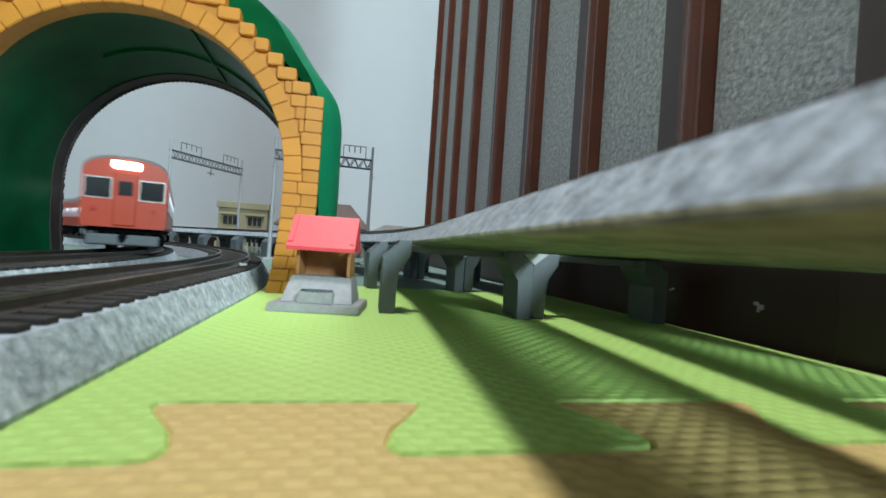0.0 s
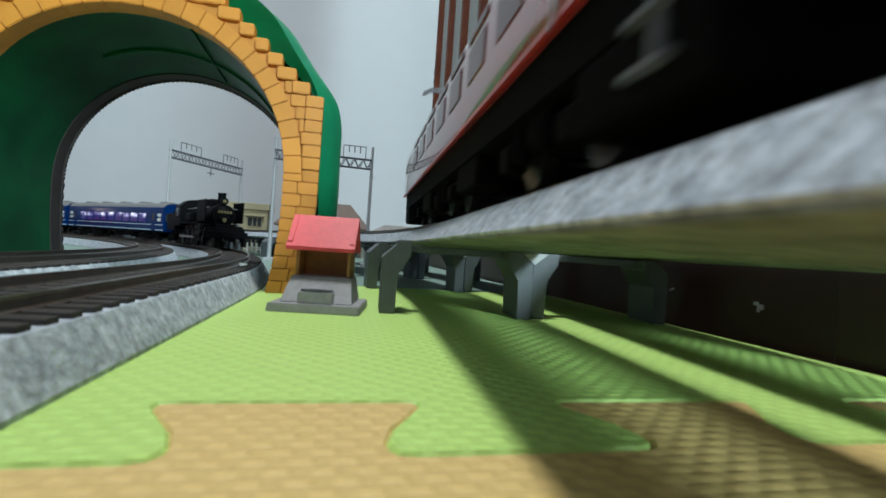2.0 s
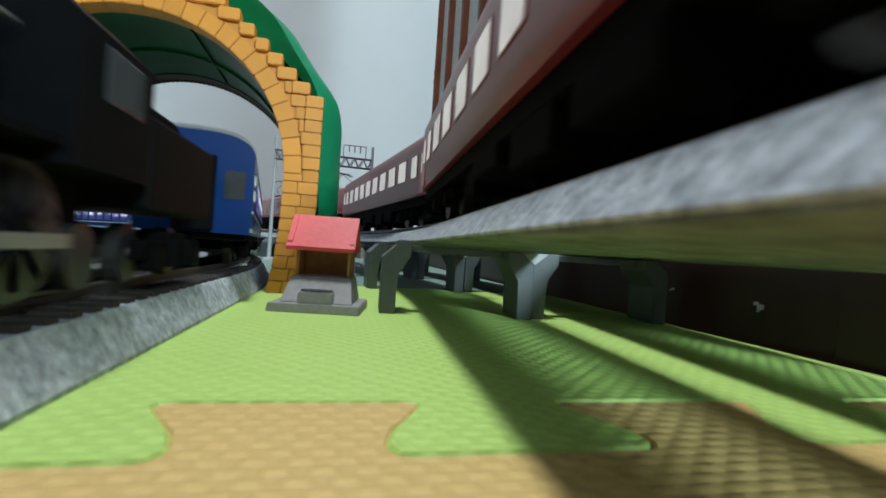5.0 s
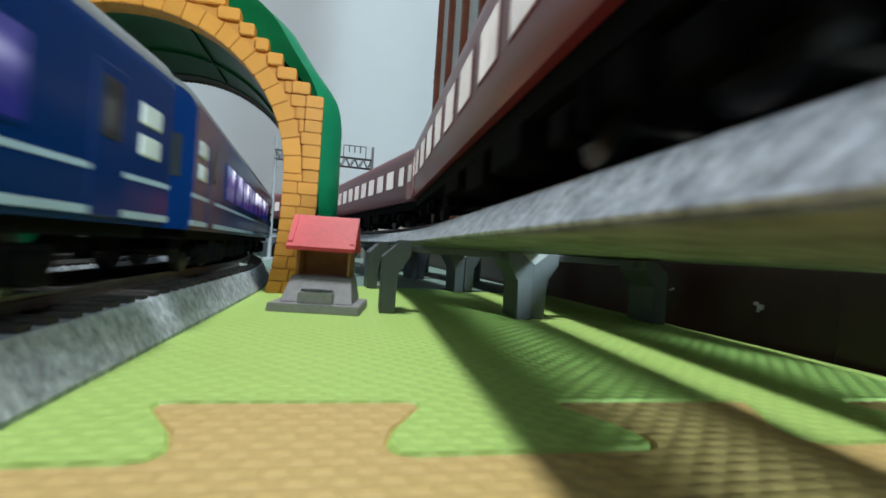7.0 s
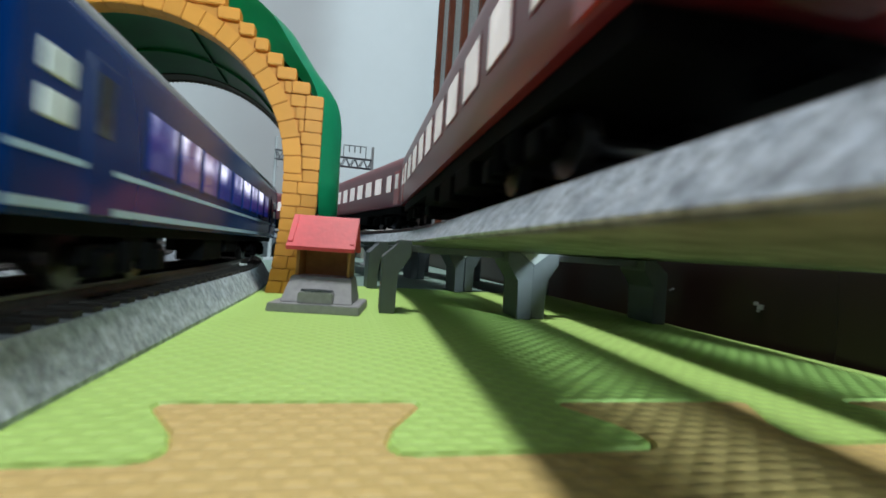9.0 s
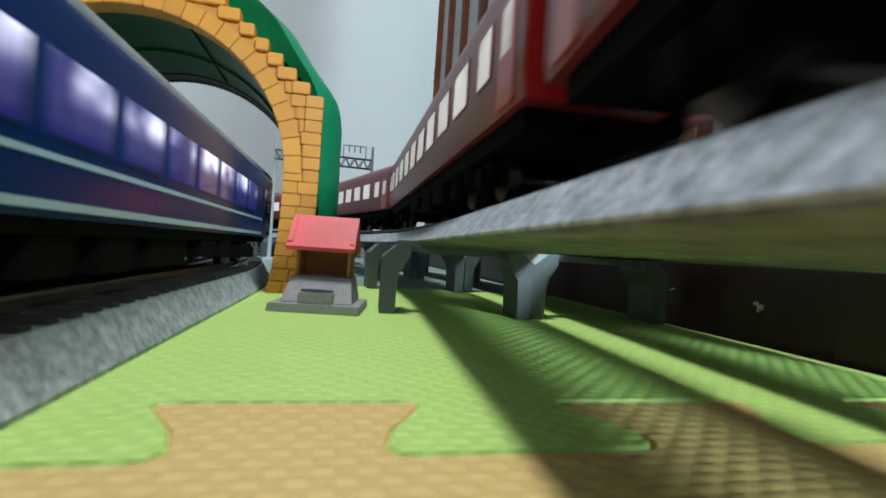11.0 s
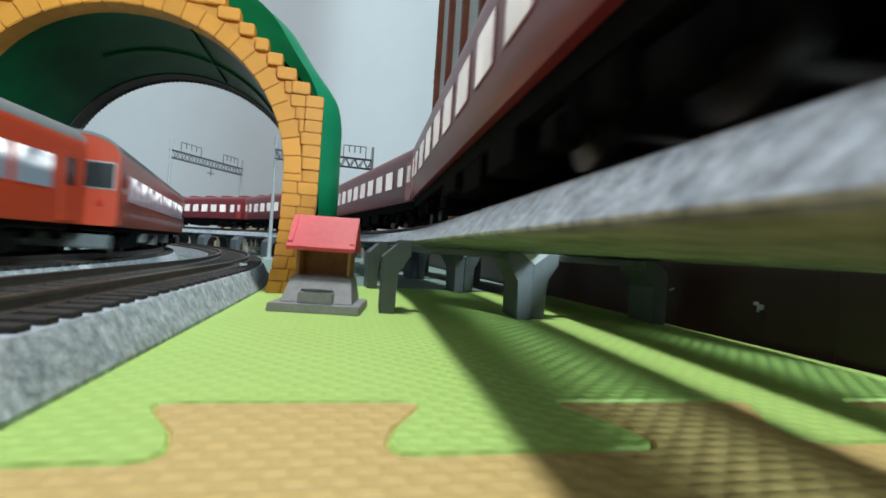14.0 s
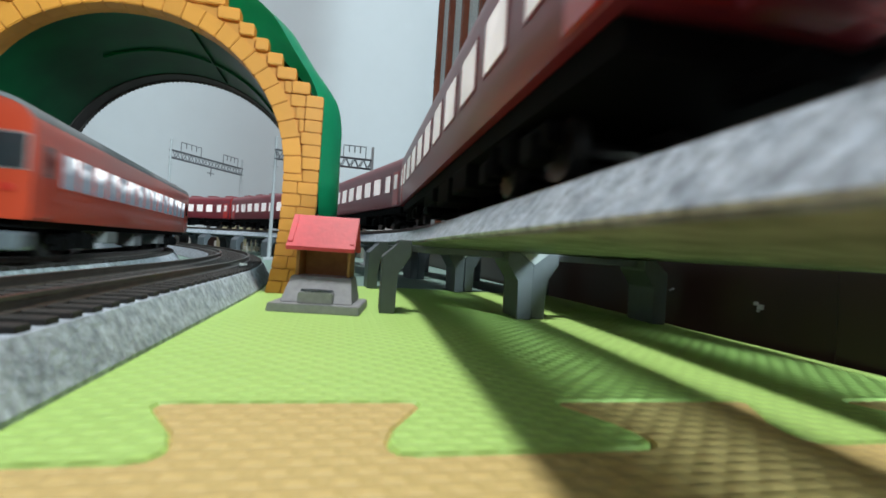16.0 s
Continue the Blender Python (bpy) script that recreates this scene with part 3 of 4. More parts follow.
# ---------------------------------------------------------------- hut
def hut():
    th = thing("toy_hut", "small open hut with red roof on a grey pedestal", "hut", at=pose(-0.0066, 0.1518, 0, 0, 0, -9) @ Matrix.Diagonal((0.96, 0.94, 0.965, 1)))

    def frustum(x0, y0, x1, y1, z0, xa, ya, xb, yb, z1, bevel=0.0003):
        bm = B()
        lo = [bm.verts.new((x, y, z0)) for x, y in ((x0, y0), (x1, y0), (x1, y1), (x0, y1))]
        hi = [bm.verts.new((x, y, z1)) for x, y in ((xa, ya), (xb, ya), (xb, yb), (xa, yb))]
        bm.faces.new(lo[::-1])
        bm.faces.new(hi)
        for i in range(4):
            bm.faces.new((lo[i], lo[(i + 1) % 4], hi[(i + 1) % 4], hi[i]))
        bmesh.ops.bevel(bm, geom=bm.edges[:], offset=bevel, segments=2, affect="EDGES")
        return bm
    part("slab", frustum(-0.0150, 0.0, 0.0150, 0.028, 0.0, -0.0146, 0.0004, 0.0146, 0.0276, 0.0028), "hut_grey", th, "grey bottom slab")
    part("pedestal", frustum(-0.0118, 0.0045, 0.0118, 0.0265, 0.0028, -0.0102, 0.0115, 0.0102, 0.0258, 0.0112), "hut_grey", th, "tapered grey pedestal")
    part("step", frustum(-0.0058, 0.0022, 0.0058, 0.0090, 0.0028, -0.0056, 0.0026, 0.0056, 0.0090, 0.0066), "hut_grey", th)
    bm = B()
    for i in range(22):
        a0 = 2 * math.pi * i / 22
        cyl(bm, (0.0046 * math.cos(a0), 0.0058 + 0.0022 * math.sin(a0), 0.0064), (0.0046 * math.cos(a0), 0.0058 + 0.0022 * math.sin(a0), 0.0072), 0.0008, seg=6)
    part("oval_ring", bm, "pier", th, "dark oval ring")
    bm = B()
    box(bm, -0.0094, 0.0094, 0.0242, 0.0254, 0.0112, 0.0215)
    part("back_wall", bm, "hut_wood", th)
    for s in (-1, 1):
        bm = B()
        box(bm, s * 0.0082, s * 0.0094, 0.0135, 0.0242, 0.0112, 0.0215, 0.0002)
        part("side_wall", bm, "hut_wood", th)
    for y0, y1 in ((0.0095, 0.0190), (0.0285, 0.0190)):
        bm = B()
        box(bm, -0.0122, 0.0110, 0, 1, 0, 0.0013, 0, Matrix(((1, 0, 0, 0), (0, y1 - y0, 0, y0), (0, 0.0112, 1, 0.0200), (0, 0, 0, 1))))
        part("roof_slope", bm, "hut_red", th, "bright red roof slope")
    for s in (-1, 1):
        bm = B()
        box(bm, s * 0.0097 - 0.0006, s * 0.0113 - 0.0006, 0.10, 0.92, 0, 0.0019, 0, Matrix(((1, 0, 0, 0), (0, 0.0095, 0, 0.0095), (0, 0.0112, 1, 0.0200), (0, 0, 0, 1))))
        part("barge_board", bm, "hut_red", th)


# ---------------------------------------------------------------- rolling stock (built along +y, rail top at z = 0)
def body_profile(w, z0, eave, roof, tuck=0.0006):
    pts = [(w - tuck, z0), (w, z0 + 0.003), (w, eave)]
    k = 8
    for i in range(1, k):
        a = math.pi / 2 * i / k
        pts.append((w * math.cos(a) ** 0.7, eave + (roof - eave) * math.sin(a) ** 0.9))
    pts.append((0, roof))
    return pts + [(-x, z) for x, z in pts[-2::-1]]


def bogie(parent, y, mat="black"):
    bm = B()
    box(bm, -0.0150, 0.0150, y - 0.006, y + 0.006, 0.0050, 0.0100, 0.0006)
    frame_ = part("bogie", bm, mat, parent)
    for s in (-1, 1):
        bm = B()
        box(bm, s * 0.0115, s * 0.0145, y - 0.0185, y + 0.0185, 0.0045, 0.0082, 0.0006)
        for dy in (-0.013, 0.013):
            box(bm, s * 0.0118, s * 0.0158, y + dy - 0.003, y + dy + 0.003, 0.0025, 0.0070, 0.0006)
        for dy in (-0.005, 0.005):
            cyl(bm, (s * 0.0150, y + dy, 0.003), (s * 0.0150, y + dy, 0.0085), 0.0016, seg=8)
        part("side_frame", bm, mat, frame_)
    for dy in (-0.013, 0.013):
        bm = B()
        for s in (-1, 1):
            cyl(bm, (s * 0.0072, y + dy, 0.0055), (s * 0.0100, y + dy, 0.0055), 0.0055, seg=18)
        cyl(bm, (-0.0115, y + dy, 0.0055), (0.0115, y + dy, 0.0055), 0.0012, seg=8)
        part("wheelset", bm, "wheel", frame_)


def underframe(parent, L, rnd, mat="black"):
    bm = B()
    box(bm, -0.0155, 0.0155, -L / 2 + 0.004, L / 2 - 0.004, 0.0095, 0.0135)
    part("underframe", bm, "black", parent)
    y = -L / 2 + 0.072
    while y < L / 2 - 0.078:
        d = rnd.uniform(0.012, 0.030)
        for s in (-1, 1):
            if rnd.random() < 0.8:
                bm = B()
                box(bm, s * 0.0062, s * rnd.uniform(0.0135, 0.0160), y, y + d * 0.9, rnd.uniform(0.0022, 0.0050), 0.0097, 0.0006)
                part("equipment_box", bm, mat, parent)
        y += d + 0.005


def coach(name, label, category, group, L, colour, windows, lit, rnd, lines=(), roof="roof_grey", end_red=None,
          vents=6, under="black", sill=0.0225, head=0.0330, z0=0.0118, w=0.0178, cab=None, plain=False, door_in=0.0045):
    """A passenger vehicle: windows is a list of (y centre, half width, material or None)."""
    th = thing(name, label, category, group)
    eave, top = 0.0385, 0.0465
    prof = body_profile(w, z0, eave, top)
    bm = B()
    prism(bm, prof, -L / 2, L / 2)
    shell = part("body", bm, colour, th, smooth=True)
    bm = B()
    roof_pts = [(x, z + 0.0003) for x, z in prof if z > eave + 0.0005]
    roof_low = [(x, z - 0.0012) for x, z in roof_pts]
    prism(bm, roof_pts + roof_low[::-1], -L / 2 - 0.0002, L / 2 + 0.0002)
    part("roof", bm, roof, th, smooth=True)
    # brighter red laid over the maroon ends paints in light from the gap
    if end_red:
        for ye in (-1, 1):
            bm = B()
            prism(bm, [(x * 0.985, z) for x, z in prof], *sorted((ye * (L / 2 + 0.0001), ye * (L / 2 + 0.0007))))
            part("end_panel", bm, end_red, th, "coach end panel, red brightened as if lit")
    for yc, hw, mat in windows:
        for s in (-1, 1):
            bm = B()
            box(bm, s * (w - 0.0004), s * (w + 0.00025), yc - hw - 0.0006, yc + hw + 0.0006, sill - 0.0006, head + 0.0006)
            fr = part("window", bm, "black" if mat is None else colour, th)
            bm = B()
            box(bm, s * (w - 0.0003), s * (w + 0.0004), yc - hw, yc + hw, sill, head)
            part("pane", bm, mat or "glass", fr)
    for z, hgt in lines:
        for s in (-1, 1):
            bm = B()
            box(bm, s * (w - 0.0003), s * (w + 0.00018), -L / 2, L / 2, z, z + hgt)
            part("stripe", bm, "stripe", th, "pale stripe")
    for ye in (-1, 1):
        for s in (-1, 1):
            bm = B()
            box(bm, s * (w - 0.0006), s * (w + 0.0002), ye * (L / 2 - door_in), ye * (L / 2 - door_in - 0.009), z0 + 0.0008, 0.0355, 0.0002)
            d = part("door", bm, end_red or colour, th)
            bm = B()
            box(bm, s * (w - 0.0003), s * (w + 0.0004), ye * (L / 2 - door_in - 0.002), ye * (L / 2 - door_in - 0.007), 0.0245, 0.0335)
            part("pane", bm, lit if end_red else "glass", d)
        bm = B()
        face = cab is not None and ye == -1
        if plain and ye == -1:
            box(bm, -0.0052, 0.0052, ye * (L / 2), ye * (L / 2 + 0.0022), 0.0125, 0.0375, 0.0006)
            part("gangway", bm, colour, th)
        elif face:
            box(bm, -0.0046, 0.0046, ye * (L / 2 - 0.0004), ye * (L / 2 + 0.0010), 0.0128, 0.0385, 0.0004)
            g = part("gangway", bm, colour, th)
            bm = B()
            box(bm, -0.0030, 0.0030, ye * (L / 2 + 0.0004), ye * (L / 2 + 0.0013), 0.0275, 0.0345, 0.0002)
            part("pane", bm, "glass", g)
        else:
            box(bm, -0.0060, 0.0060, ye * (L / 2), ye * (L / 2 + 0.0026), 0.0125, 0.0375, 0.0006)
            part("gangway", bm, "black" if not end_red else "maroon", th)
        bm = B()
        cyl(bm, (0, ye * (L / 2 - 0.006), 0.0075), (0, ye * (L / 2 + 0.0028), 0.0075), 0.0018, seg=8)
        part("coupler", bm, "black", th)
        for s in (() if plain and ye == -1 else (-1, 1)):
            bm = B()
            box(bm, s * (0.0056 if face else 0.0085), s * (0.0168 if face else 0.0150), ye * (L / 2 - 0.0003), ye * (L / 2 + 0.0003), 0.0255 if face else 0.0235, 0.0358 if face else 0.0330)
            ew = part("end_window", bm, "silver" if face else "glass", th)
            if face:
                bm = B()
                box(bm, s * 0.0061, s * 0.0163, ye * (L / 2 - 0.0002), ye * (L / 2 + 0.0006), 0.0260, 0.0353)
                part("pane", bm, "glass", ew)
    if vents:
        for i in range(vents):
            yv = -L / 2 + L * (i + 0.5) / vents
            bm = B()
            box(bm, -0.0055, 0.0055, yv - 0.008, yv + 0.008, top - 0.0012, top + 0.0022, 0.0011)
            part("roof_ventilator", bm, roof, th)
    for s in (-1, 1):
        bogie(th, s * (L / 2 - 0.044))
    underframe(th, L, rnd, under)
    if cab:
        for ye, on in cab:
            bm = B()
            box(bm, -0.0062, 0.0062, ye * (L / 2 - 0.0005), ye * (L / 2 + 0.0012), 0.0405, 0.0442, 0.0012)
            part("headlight", bm, "headlight" if on else "glass", th, "glowing white headlight panel" if on else "unlit headlight")
            for s in (-1, 1):
                bm = B()
                cyl(bm, (s * 0.0125, ye * (L / 2), 0.0205), (s * 0.0125, ye * (L / 2 + 0.0009), 0.0205), 0.0012, seg=12)
                part("tail_light", bm, "red", th)
            bm = B()
            box(bm, -0.0155, 0.0155, ye * (L / 2 - 0.010), ye * (L / 2 - 0.001), 0.0030, 0.0085, 0.001)
            part("snow_plough", bm, "pier", th)
    return th


def blue_coach(rnd, kind):
    L = 0.249
    win = []
    if kind == 0:
        for i in range(9):
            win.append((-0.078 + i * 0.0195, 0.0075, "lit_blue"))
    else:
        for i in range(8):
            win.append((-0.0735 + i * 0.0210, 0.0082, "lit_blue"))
    th = coach("sleeping_coach", "blue model sleeping coach with pale stripes, lit windows", "railway coach", "blue coaches",
               L, "blue", win, "lit_blue", rnd, lines=((0.0192, 0.0009), (0.0128, 0.0012)), vents=5, roof="roof_grey", door_in=0.0165)
    for ye in (-1, 1):
        for s in (-1, 1):
            for z in (0.0238, 0.0292):
                bm = B()
                box(bm, s * 0.0175, s * 0.0182, ye * 0.1195, ye * 0.1125, z, z + 0.0036, 0.0003)
                part("small_window", bm, "cream", th, "frosted toilet window")
    return th


def maroon_coach(rnd):
    L = 0.244
    win = [(-0.0770 + i * 0.0220, 0.0066, "lit_warm") for i in range(8)] + [(y, 0.0042, "lit_warm") for y in (-0.0985, 0.0985)]
    return coach("passenger_coach", "maroon model passenger coach with lit windows", "railway coach", "maroon coaches",
                 L, "maroon", win, "lit_warm", rnd, end_red="red", vents=6, roof="maroon", z0=0.0138, sill=0.0234, head=0.0339)


def railcar(rnd, tail, cab_rear):
    L = 0.252
    if cab_rear:
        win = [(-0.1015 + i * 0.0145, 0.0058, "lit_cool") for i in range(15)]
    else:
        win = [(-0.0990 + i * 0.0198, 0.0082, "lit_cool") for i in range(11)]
    th = coach("diesel_railcar", "orange-red model diesel railcar with lit windows", "railcar", "orange-red railcars",
               L, "orange_red", win, "lit_cool", rnd, vents=4, roof="roof_grey", under="roof_grey",
               cab=((-1, tail),) if cab_rear else None, plain=not cab_rear)
    if not cab_rear:
        for k in range(5):
            bm = B()
            box(bm, 0.0080, 0.0130, -L / 2 - 0.0010, -L / 2, 0.0150 + k * 0.0050, 0.0160 + k * 0.0050, 0.0002)
            part("rung", bm, "orange_red", th)
        bm = B()
        box(bm, -0.0110, 0.0110, -L / 2 + 0.006, -L / 2 + 0.034, 0.0450, 0.0505, 0.0022)
        part("cooling_unit", bm, "roof_grey", th, "rounded grey roof unit")
    return th


def electric_loco():
    th = thing("electric_locomotive", "rose-red model electric locomotive with pantographs", "locomotive")
    L, w = 0.245, 0.0178
    bm = B()
    prism(bm, body_profile(w, 0.0170, 0.0378, 0.0435), -L / 2, L / 2)
    part("body", bm, "rose", th, smooth=True)
    for s in (-1, 1):
        for i in range(7):
            y = -0.072 + i * 0.024
            bm = B()
            box(bm, s * (w - 0.0003), s * (w + 0.0003), y - 0.0075, y + 0.0075, 0.0265, 0.0345, 0.0002)
            part("side_window", bm, "dark_pane", th)
            bm = B()
            box(bm, s * (w - 0.0003), s * (w + 0.0003), y - 0.0085, y + 0.0085, 0.0365, 0.0382)
            part("louvre", bm, "dark_pane", th)
        bm = B()
        box(bm, s * (w - 0.0003), s * (w + 0.0005), -L / 2, L / 2, 0.0167, 0.0177)
        part("skirt_line", bm, "red", th, "red lower edge")
        for ye in (-1, 1):
            bm = B()
            cyl(bm, (s * (w + 0.0008), ye * 0.094, 0.016), (s * (w + 0.0008), ye * 0.094, 0.034), 0.0003, seg=6)
            part("handrail", bm, "silver", th)
    for ye in (-1, 1):
        for s in (-1, 1):
            bm = B()
            box(bm, s * 0.0025, s * 0.0155, ye * (L / 2 - 0.0004), ye * (L / 2 + 0.0004), 0.0285, 0.0365, 0.0002)
            part("windscreen", bm, "glass", th)
        bm = B()
        box(bm, -0.016, 0.016, ye * (L / 2 - 0.002), ye * (L / 2 + 0.003), 0.0085, 0.0140, 0.0008)
        part("buffer_beam", bm, "black", th)
        bm = B()
        box(bm, -0.0165, 0.0165, ye * (L / 2 - 0.026), ye * (L / 2 - 0.003), 0.0016, 0.0100, 0.0012)
        part("guard_plate", bm, "black", th, "black rail guard")
        for s in (-1, 1):
            bm = B()
            cyl(bm, (s * 0.0100, ye * (L / 2 + 0.0005), 0.0112), (s * 0.0100, ye * (L / 2 + 0.0045), 0.0112), 0.0012, seg=10)
            cyl(bm, (s * 0.0060, ye * (L / 2 + 0.0020), 0.0095), (s * 0.0060, ye * (L / 2 + 0.0035), 0.0040), 0.0007, seg=8)
            part("brake_hose", bm, "black", th)
        for s in ((-1, 1) if ye < 0 else ()):
            bm = B()
            box(bm, s * 0.0110, s * 0.0172, ye * (L / 2 - 0.010), ye * (L / 2 - 0.0085), 0.0040, 0.0148, 0.0004)
            for z in (0.0042, 0.0090):
                box(bm, s * 0.0120, s * 0.0176, ye * (L / 2 - 0.0135), ye * (L / 2 - 0.0070), z, z + 0.0008)
            part("footstep", bm, "pier", th, "grey footsteps")
        # pantograph
        y = ye * 0.070
        bm = B()
        box(bm, -0.011, 0.011, y - 0.017, y + 0.017, 0.0425, 0.0447, 0.0003)
        base = part("pantograph", bm, "truss", th, "raised grey pantograph")
        for s in (-1, 1):
            for q in (-1, 1):
                bm = B()
                cyl(bm, (s * 0.009, y + q * 0.004, 0.0445), (s * 0.008, y + q * 0.017, 0.0530), 0.0005, seg=6)
                part("lower_arm", bm, "truss", base)
                bm = B()
                cyl(bm, (s * 0.008, y + q * 0.017, 0.0530), (s * 0.005, y, 0.0620), 0.0004, seg=6)
                part("upper_arm", bm, "truss", base)
        for dy in (-0.002, 0.002):
            bm = B()
            cyl(bm, (-0.013, y + dy, 0.0622), (0.013, y + dy, 0.0622), 0.0006, seg=6)
            for s in (-1, 1):
                cyl(bm, (s * 0.0128, y + dy, 0.0622), (s * 0.0165, y + dy, 0.0600), 0.0005, seg=6)
            part("contact_bow", bm, "truss", base)
    for y in (-0.080, 0.0, 0.080):
        bogie(th, y)
    bm = B()
    box(bm, -0.0165, 0.0165, -L / 2 + 0.002, L / 2 - 0.002, 0.0098, 0.0172)
    part("underframe", bm, "black", th)
    rnd = random.Random(4)
    for y in (-0.036, 0.036):
        for s in (-1, 1):
            bm = B()
            box(bm, s * 0.008, s * 0.016, y - 0.011, y + 0.011, 0.003, 0.0102, 0.0008)
            part("equipment_box", bm, "black", th)
    return th


def steam_loco():
    """Tender locomotive, chimney towards +y."""
    th = thing("steam_locomotive", "black model steam locomotive with brass number plate", "locomotive")
    zb, rb = 0.0272, 0.0090
    bm = B()
    cyl(bm, (0, -0.022, zb), (0, 0.074, zb), rb, seg=32)
    for y in (-0.018, 0.004, 0.026, 0.048):
        cyl(bm, (0, y, zb), (0, y + 0.0012, zb), rb + 0.0003, seg=32)
    part("boiler", bm, "loco_black", th, smooth=True)
    bm = B()
    cyl(bm, (0, 0.074, zb), (0, 0.0762, zb), rb + 0.0005, rb - 0.0003, seg=32)
    cyl(bm, (0, 0.0762, zb), (0, 0.0790, zb), rb - 0.0015, rb - 0.0050, seg=32)
    door = part("smokebox_door", bm, "loco_black", th, smooth=True)
    bm = B()
    box(bm, -0.0062, 0.0062, 0.0782, 0.0795, zb + 0.0012, zb + 0.0045, 0.0003)
    plate = part("number_plate", bm, "black", door, "black plate with brass bars")
    for i in range(5):
        bm = B()
        x = -0.0044 + i * 0.0022
        box(bm, x - 0.0007, x + 0.0007, 0.0794, 0.0798, zb + 0.0018, zb + 0.0039)
        part("brass_bar", bm, "gold", plate)
    bm = B()
    for k in range(4):
        cyl(bm, (0, 0.0790, zb - 0.0035 - k * 0.0006), (0, 0.0798, zb - 0.0035 - k * 0.0006), 0.0016 - k * 0.0003, seg=8)
    part("emblem", bm, "gold", door, "small brass emblem")
    bm = B()
    cyl(bm, (0, 0.066, zb + rb - 0.001), (0, 0.066, zb + rb + 0.0095), 0.0034, 0.0030, seg=20)
    cyl(bm, (0, 0.066, zb + rb + 0.0090), (0, 0.066, zb + rb + 0.0102), 0.0034, seg=20)
    cyl(bm, (0, 0.066, zb + rb - 0.001), (0, 0.066, zb + rb + 0.001), 0.0050, 0.0036, seg=20)
    part("chimney", bm, "loco_black", th, smooth=True)
    bm = B()
    cyl(bm, (0, 0.071, zb + rb + 0.0030), (0, 0.0765, zb + rb + 0.0030), 0.0030, seg=18)
    lamp = part("headlamp", bm, "loco_black", th, smooth=True)
    bm = B()
    cyl(bm, (0, 0.0765, zb + rb + 0.0030), (0, 0.0770, zb + rb + 0.0030), 0.0014, seg=18)
    part("lens", bm, "gold", lamp, "pale brass-coloured lens")
    bm = B()
    box(bm, -0.0052, 0.0052, 0.006, 0.040, zb + rb - 0.003, zb + rb + 0.0062, 0.003)
    part("steam_dome", bm, "loco_black", th)
    for s in (-1, 1):
        bm = B()
        box(bm, s * 0.0138, s * 0.0146, 0.046, 0.080, 0.0215, 0.0395, 0.0003)
        d = part("smoke_deflector", bm, "loco_black", th)
        bm = B()
        cyl(bm, (s * 0.0140, 0.078, 0.0385), (s * 0.006, 0.078, 0.0375), 0.0004, seg=6)
        part("brace", bm, "loco_black", d)
        bm = B()
        box(bm, s * 0.0092, s * 0.0160, -0.045, 0.060, 0.0195, 0.0206)
        part("running_board", bm, "loco_black", th)
        bm = B()
        cyl(bm, (s * 0.0130, 0.054, 0.0098), (s * 0.0130, 0.078, 0.0098), 0.0048, seg=18)
        cyl(bm, (s * 0.0130, 0.056, 0.0162), (s * 0.0130, 0.076, 0.0162), 0.0028, seg=14)
        box(bm, s * 0.0095, s * 0.0165, 0.058, 0.074, 0.0065, 0.0190, 0.001)
        part("cylinder", bm, "loco_black", th)
        bm = B()
        cyl(bm, (s * 0.0135, 0.004, 0.026), (s * 0.0135, 0.030, 0.026), 0.0034, seg=14)
        part("air_tank", bm, "loco_black", th)
        bm = B()
        cyl(bm, (s * 0.0106, -0.02, 0.0335), (s * 0.0106, 0.072, 0.0335), 0.0004, seg=6)
        part("handrail", bm, "silver", th)
        bm = B()
        box(bm, s * 0.0146, s * 0.0154, -0.026, 0.055, 0.0070, 0.0088)
        part("side_rod", bm, "silver", th, "bare metal side rod")
        for k, y in enumerate((-0.022, 0.002, 0.026)):
            bm = B()
            cyl(bm, (-0.0014, 0, 0), (0.0014, 0, 0), 0.0090, seg=30)
            wheel = part("driving_wheel", bm, "wheel", th)
            wheel.matrix_basis = Matrix.Translation((s * 0.0098, y, 0.0090))
            DRIVERS.append(wheel)
            for j in range(10):
                a = 2 * math.pi * j / 10
                bm = B()
                cyl(bm, (s * 0.0014, 0.002 * math.cos(a), 0.002 * math.sin(a)), (s * 0.0014, 0.0076 * math.cos(a), 0.0076 * math.sin(a)), 0.0006, seg=6)
                part("spoke", bm, "loco_black", wheel)
            bm = B()
            cyl(bm, (0, 0, 0), (s * 0.0024, 0, 0), 0.0022, seg=14)
            part("hub", bm, "loco_black", wheel)
            bm = B()
            box(bm, s * 0.0013, s * 0.0020, -0.005, 0.005, -0.0080, -0.0048, 0.0003)
            part("counterweight", bm, "loco_black", wheel)
        for y in (0.083, -0.042):
            bm = B()
            cyl(bm, (s * 0.0080, y, 0.0052), (s * 0.0105, y, 0.0052), 0.0052, seg=18)
            part("carrying_wheel", bm, "wheel", th)
    bm = B()
    box(bm, -0.0075, 0.0075, -0.048, 0.086, 0.0085, 0.0200)
    part("frame", bm, "loco_black", th)
    bm = B()
    box(bm, -0.0165, 0.0165, 0.086, 0.0895, 0.0085, 0.0140, 0.0005)
    box(bm, -0.0150, 0.0150, 0.080, 0.0865, 0.0135, 0.0165, 0.0005)
    part("buffer_beam", bm, "loco_black", th)
    bm = B()
    cyl(bm, (0, 0.088, 0.0085), (0, 0.0945, 0.0085), 0.0020, seg=10)
    box(bm, -0.0022, 0.0022, 0.092, 0.0955, 0.0065, 0.0110, 0.0005)
    part("coupler", bm, "black", th)
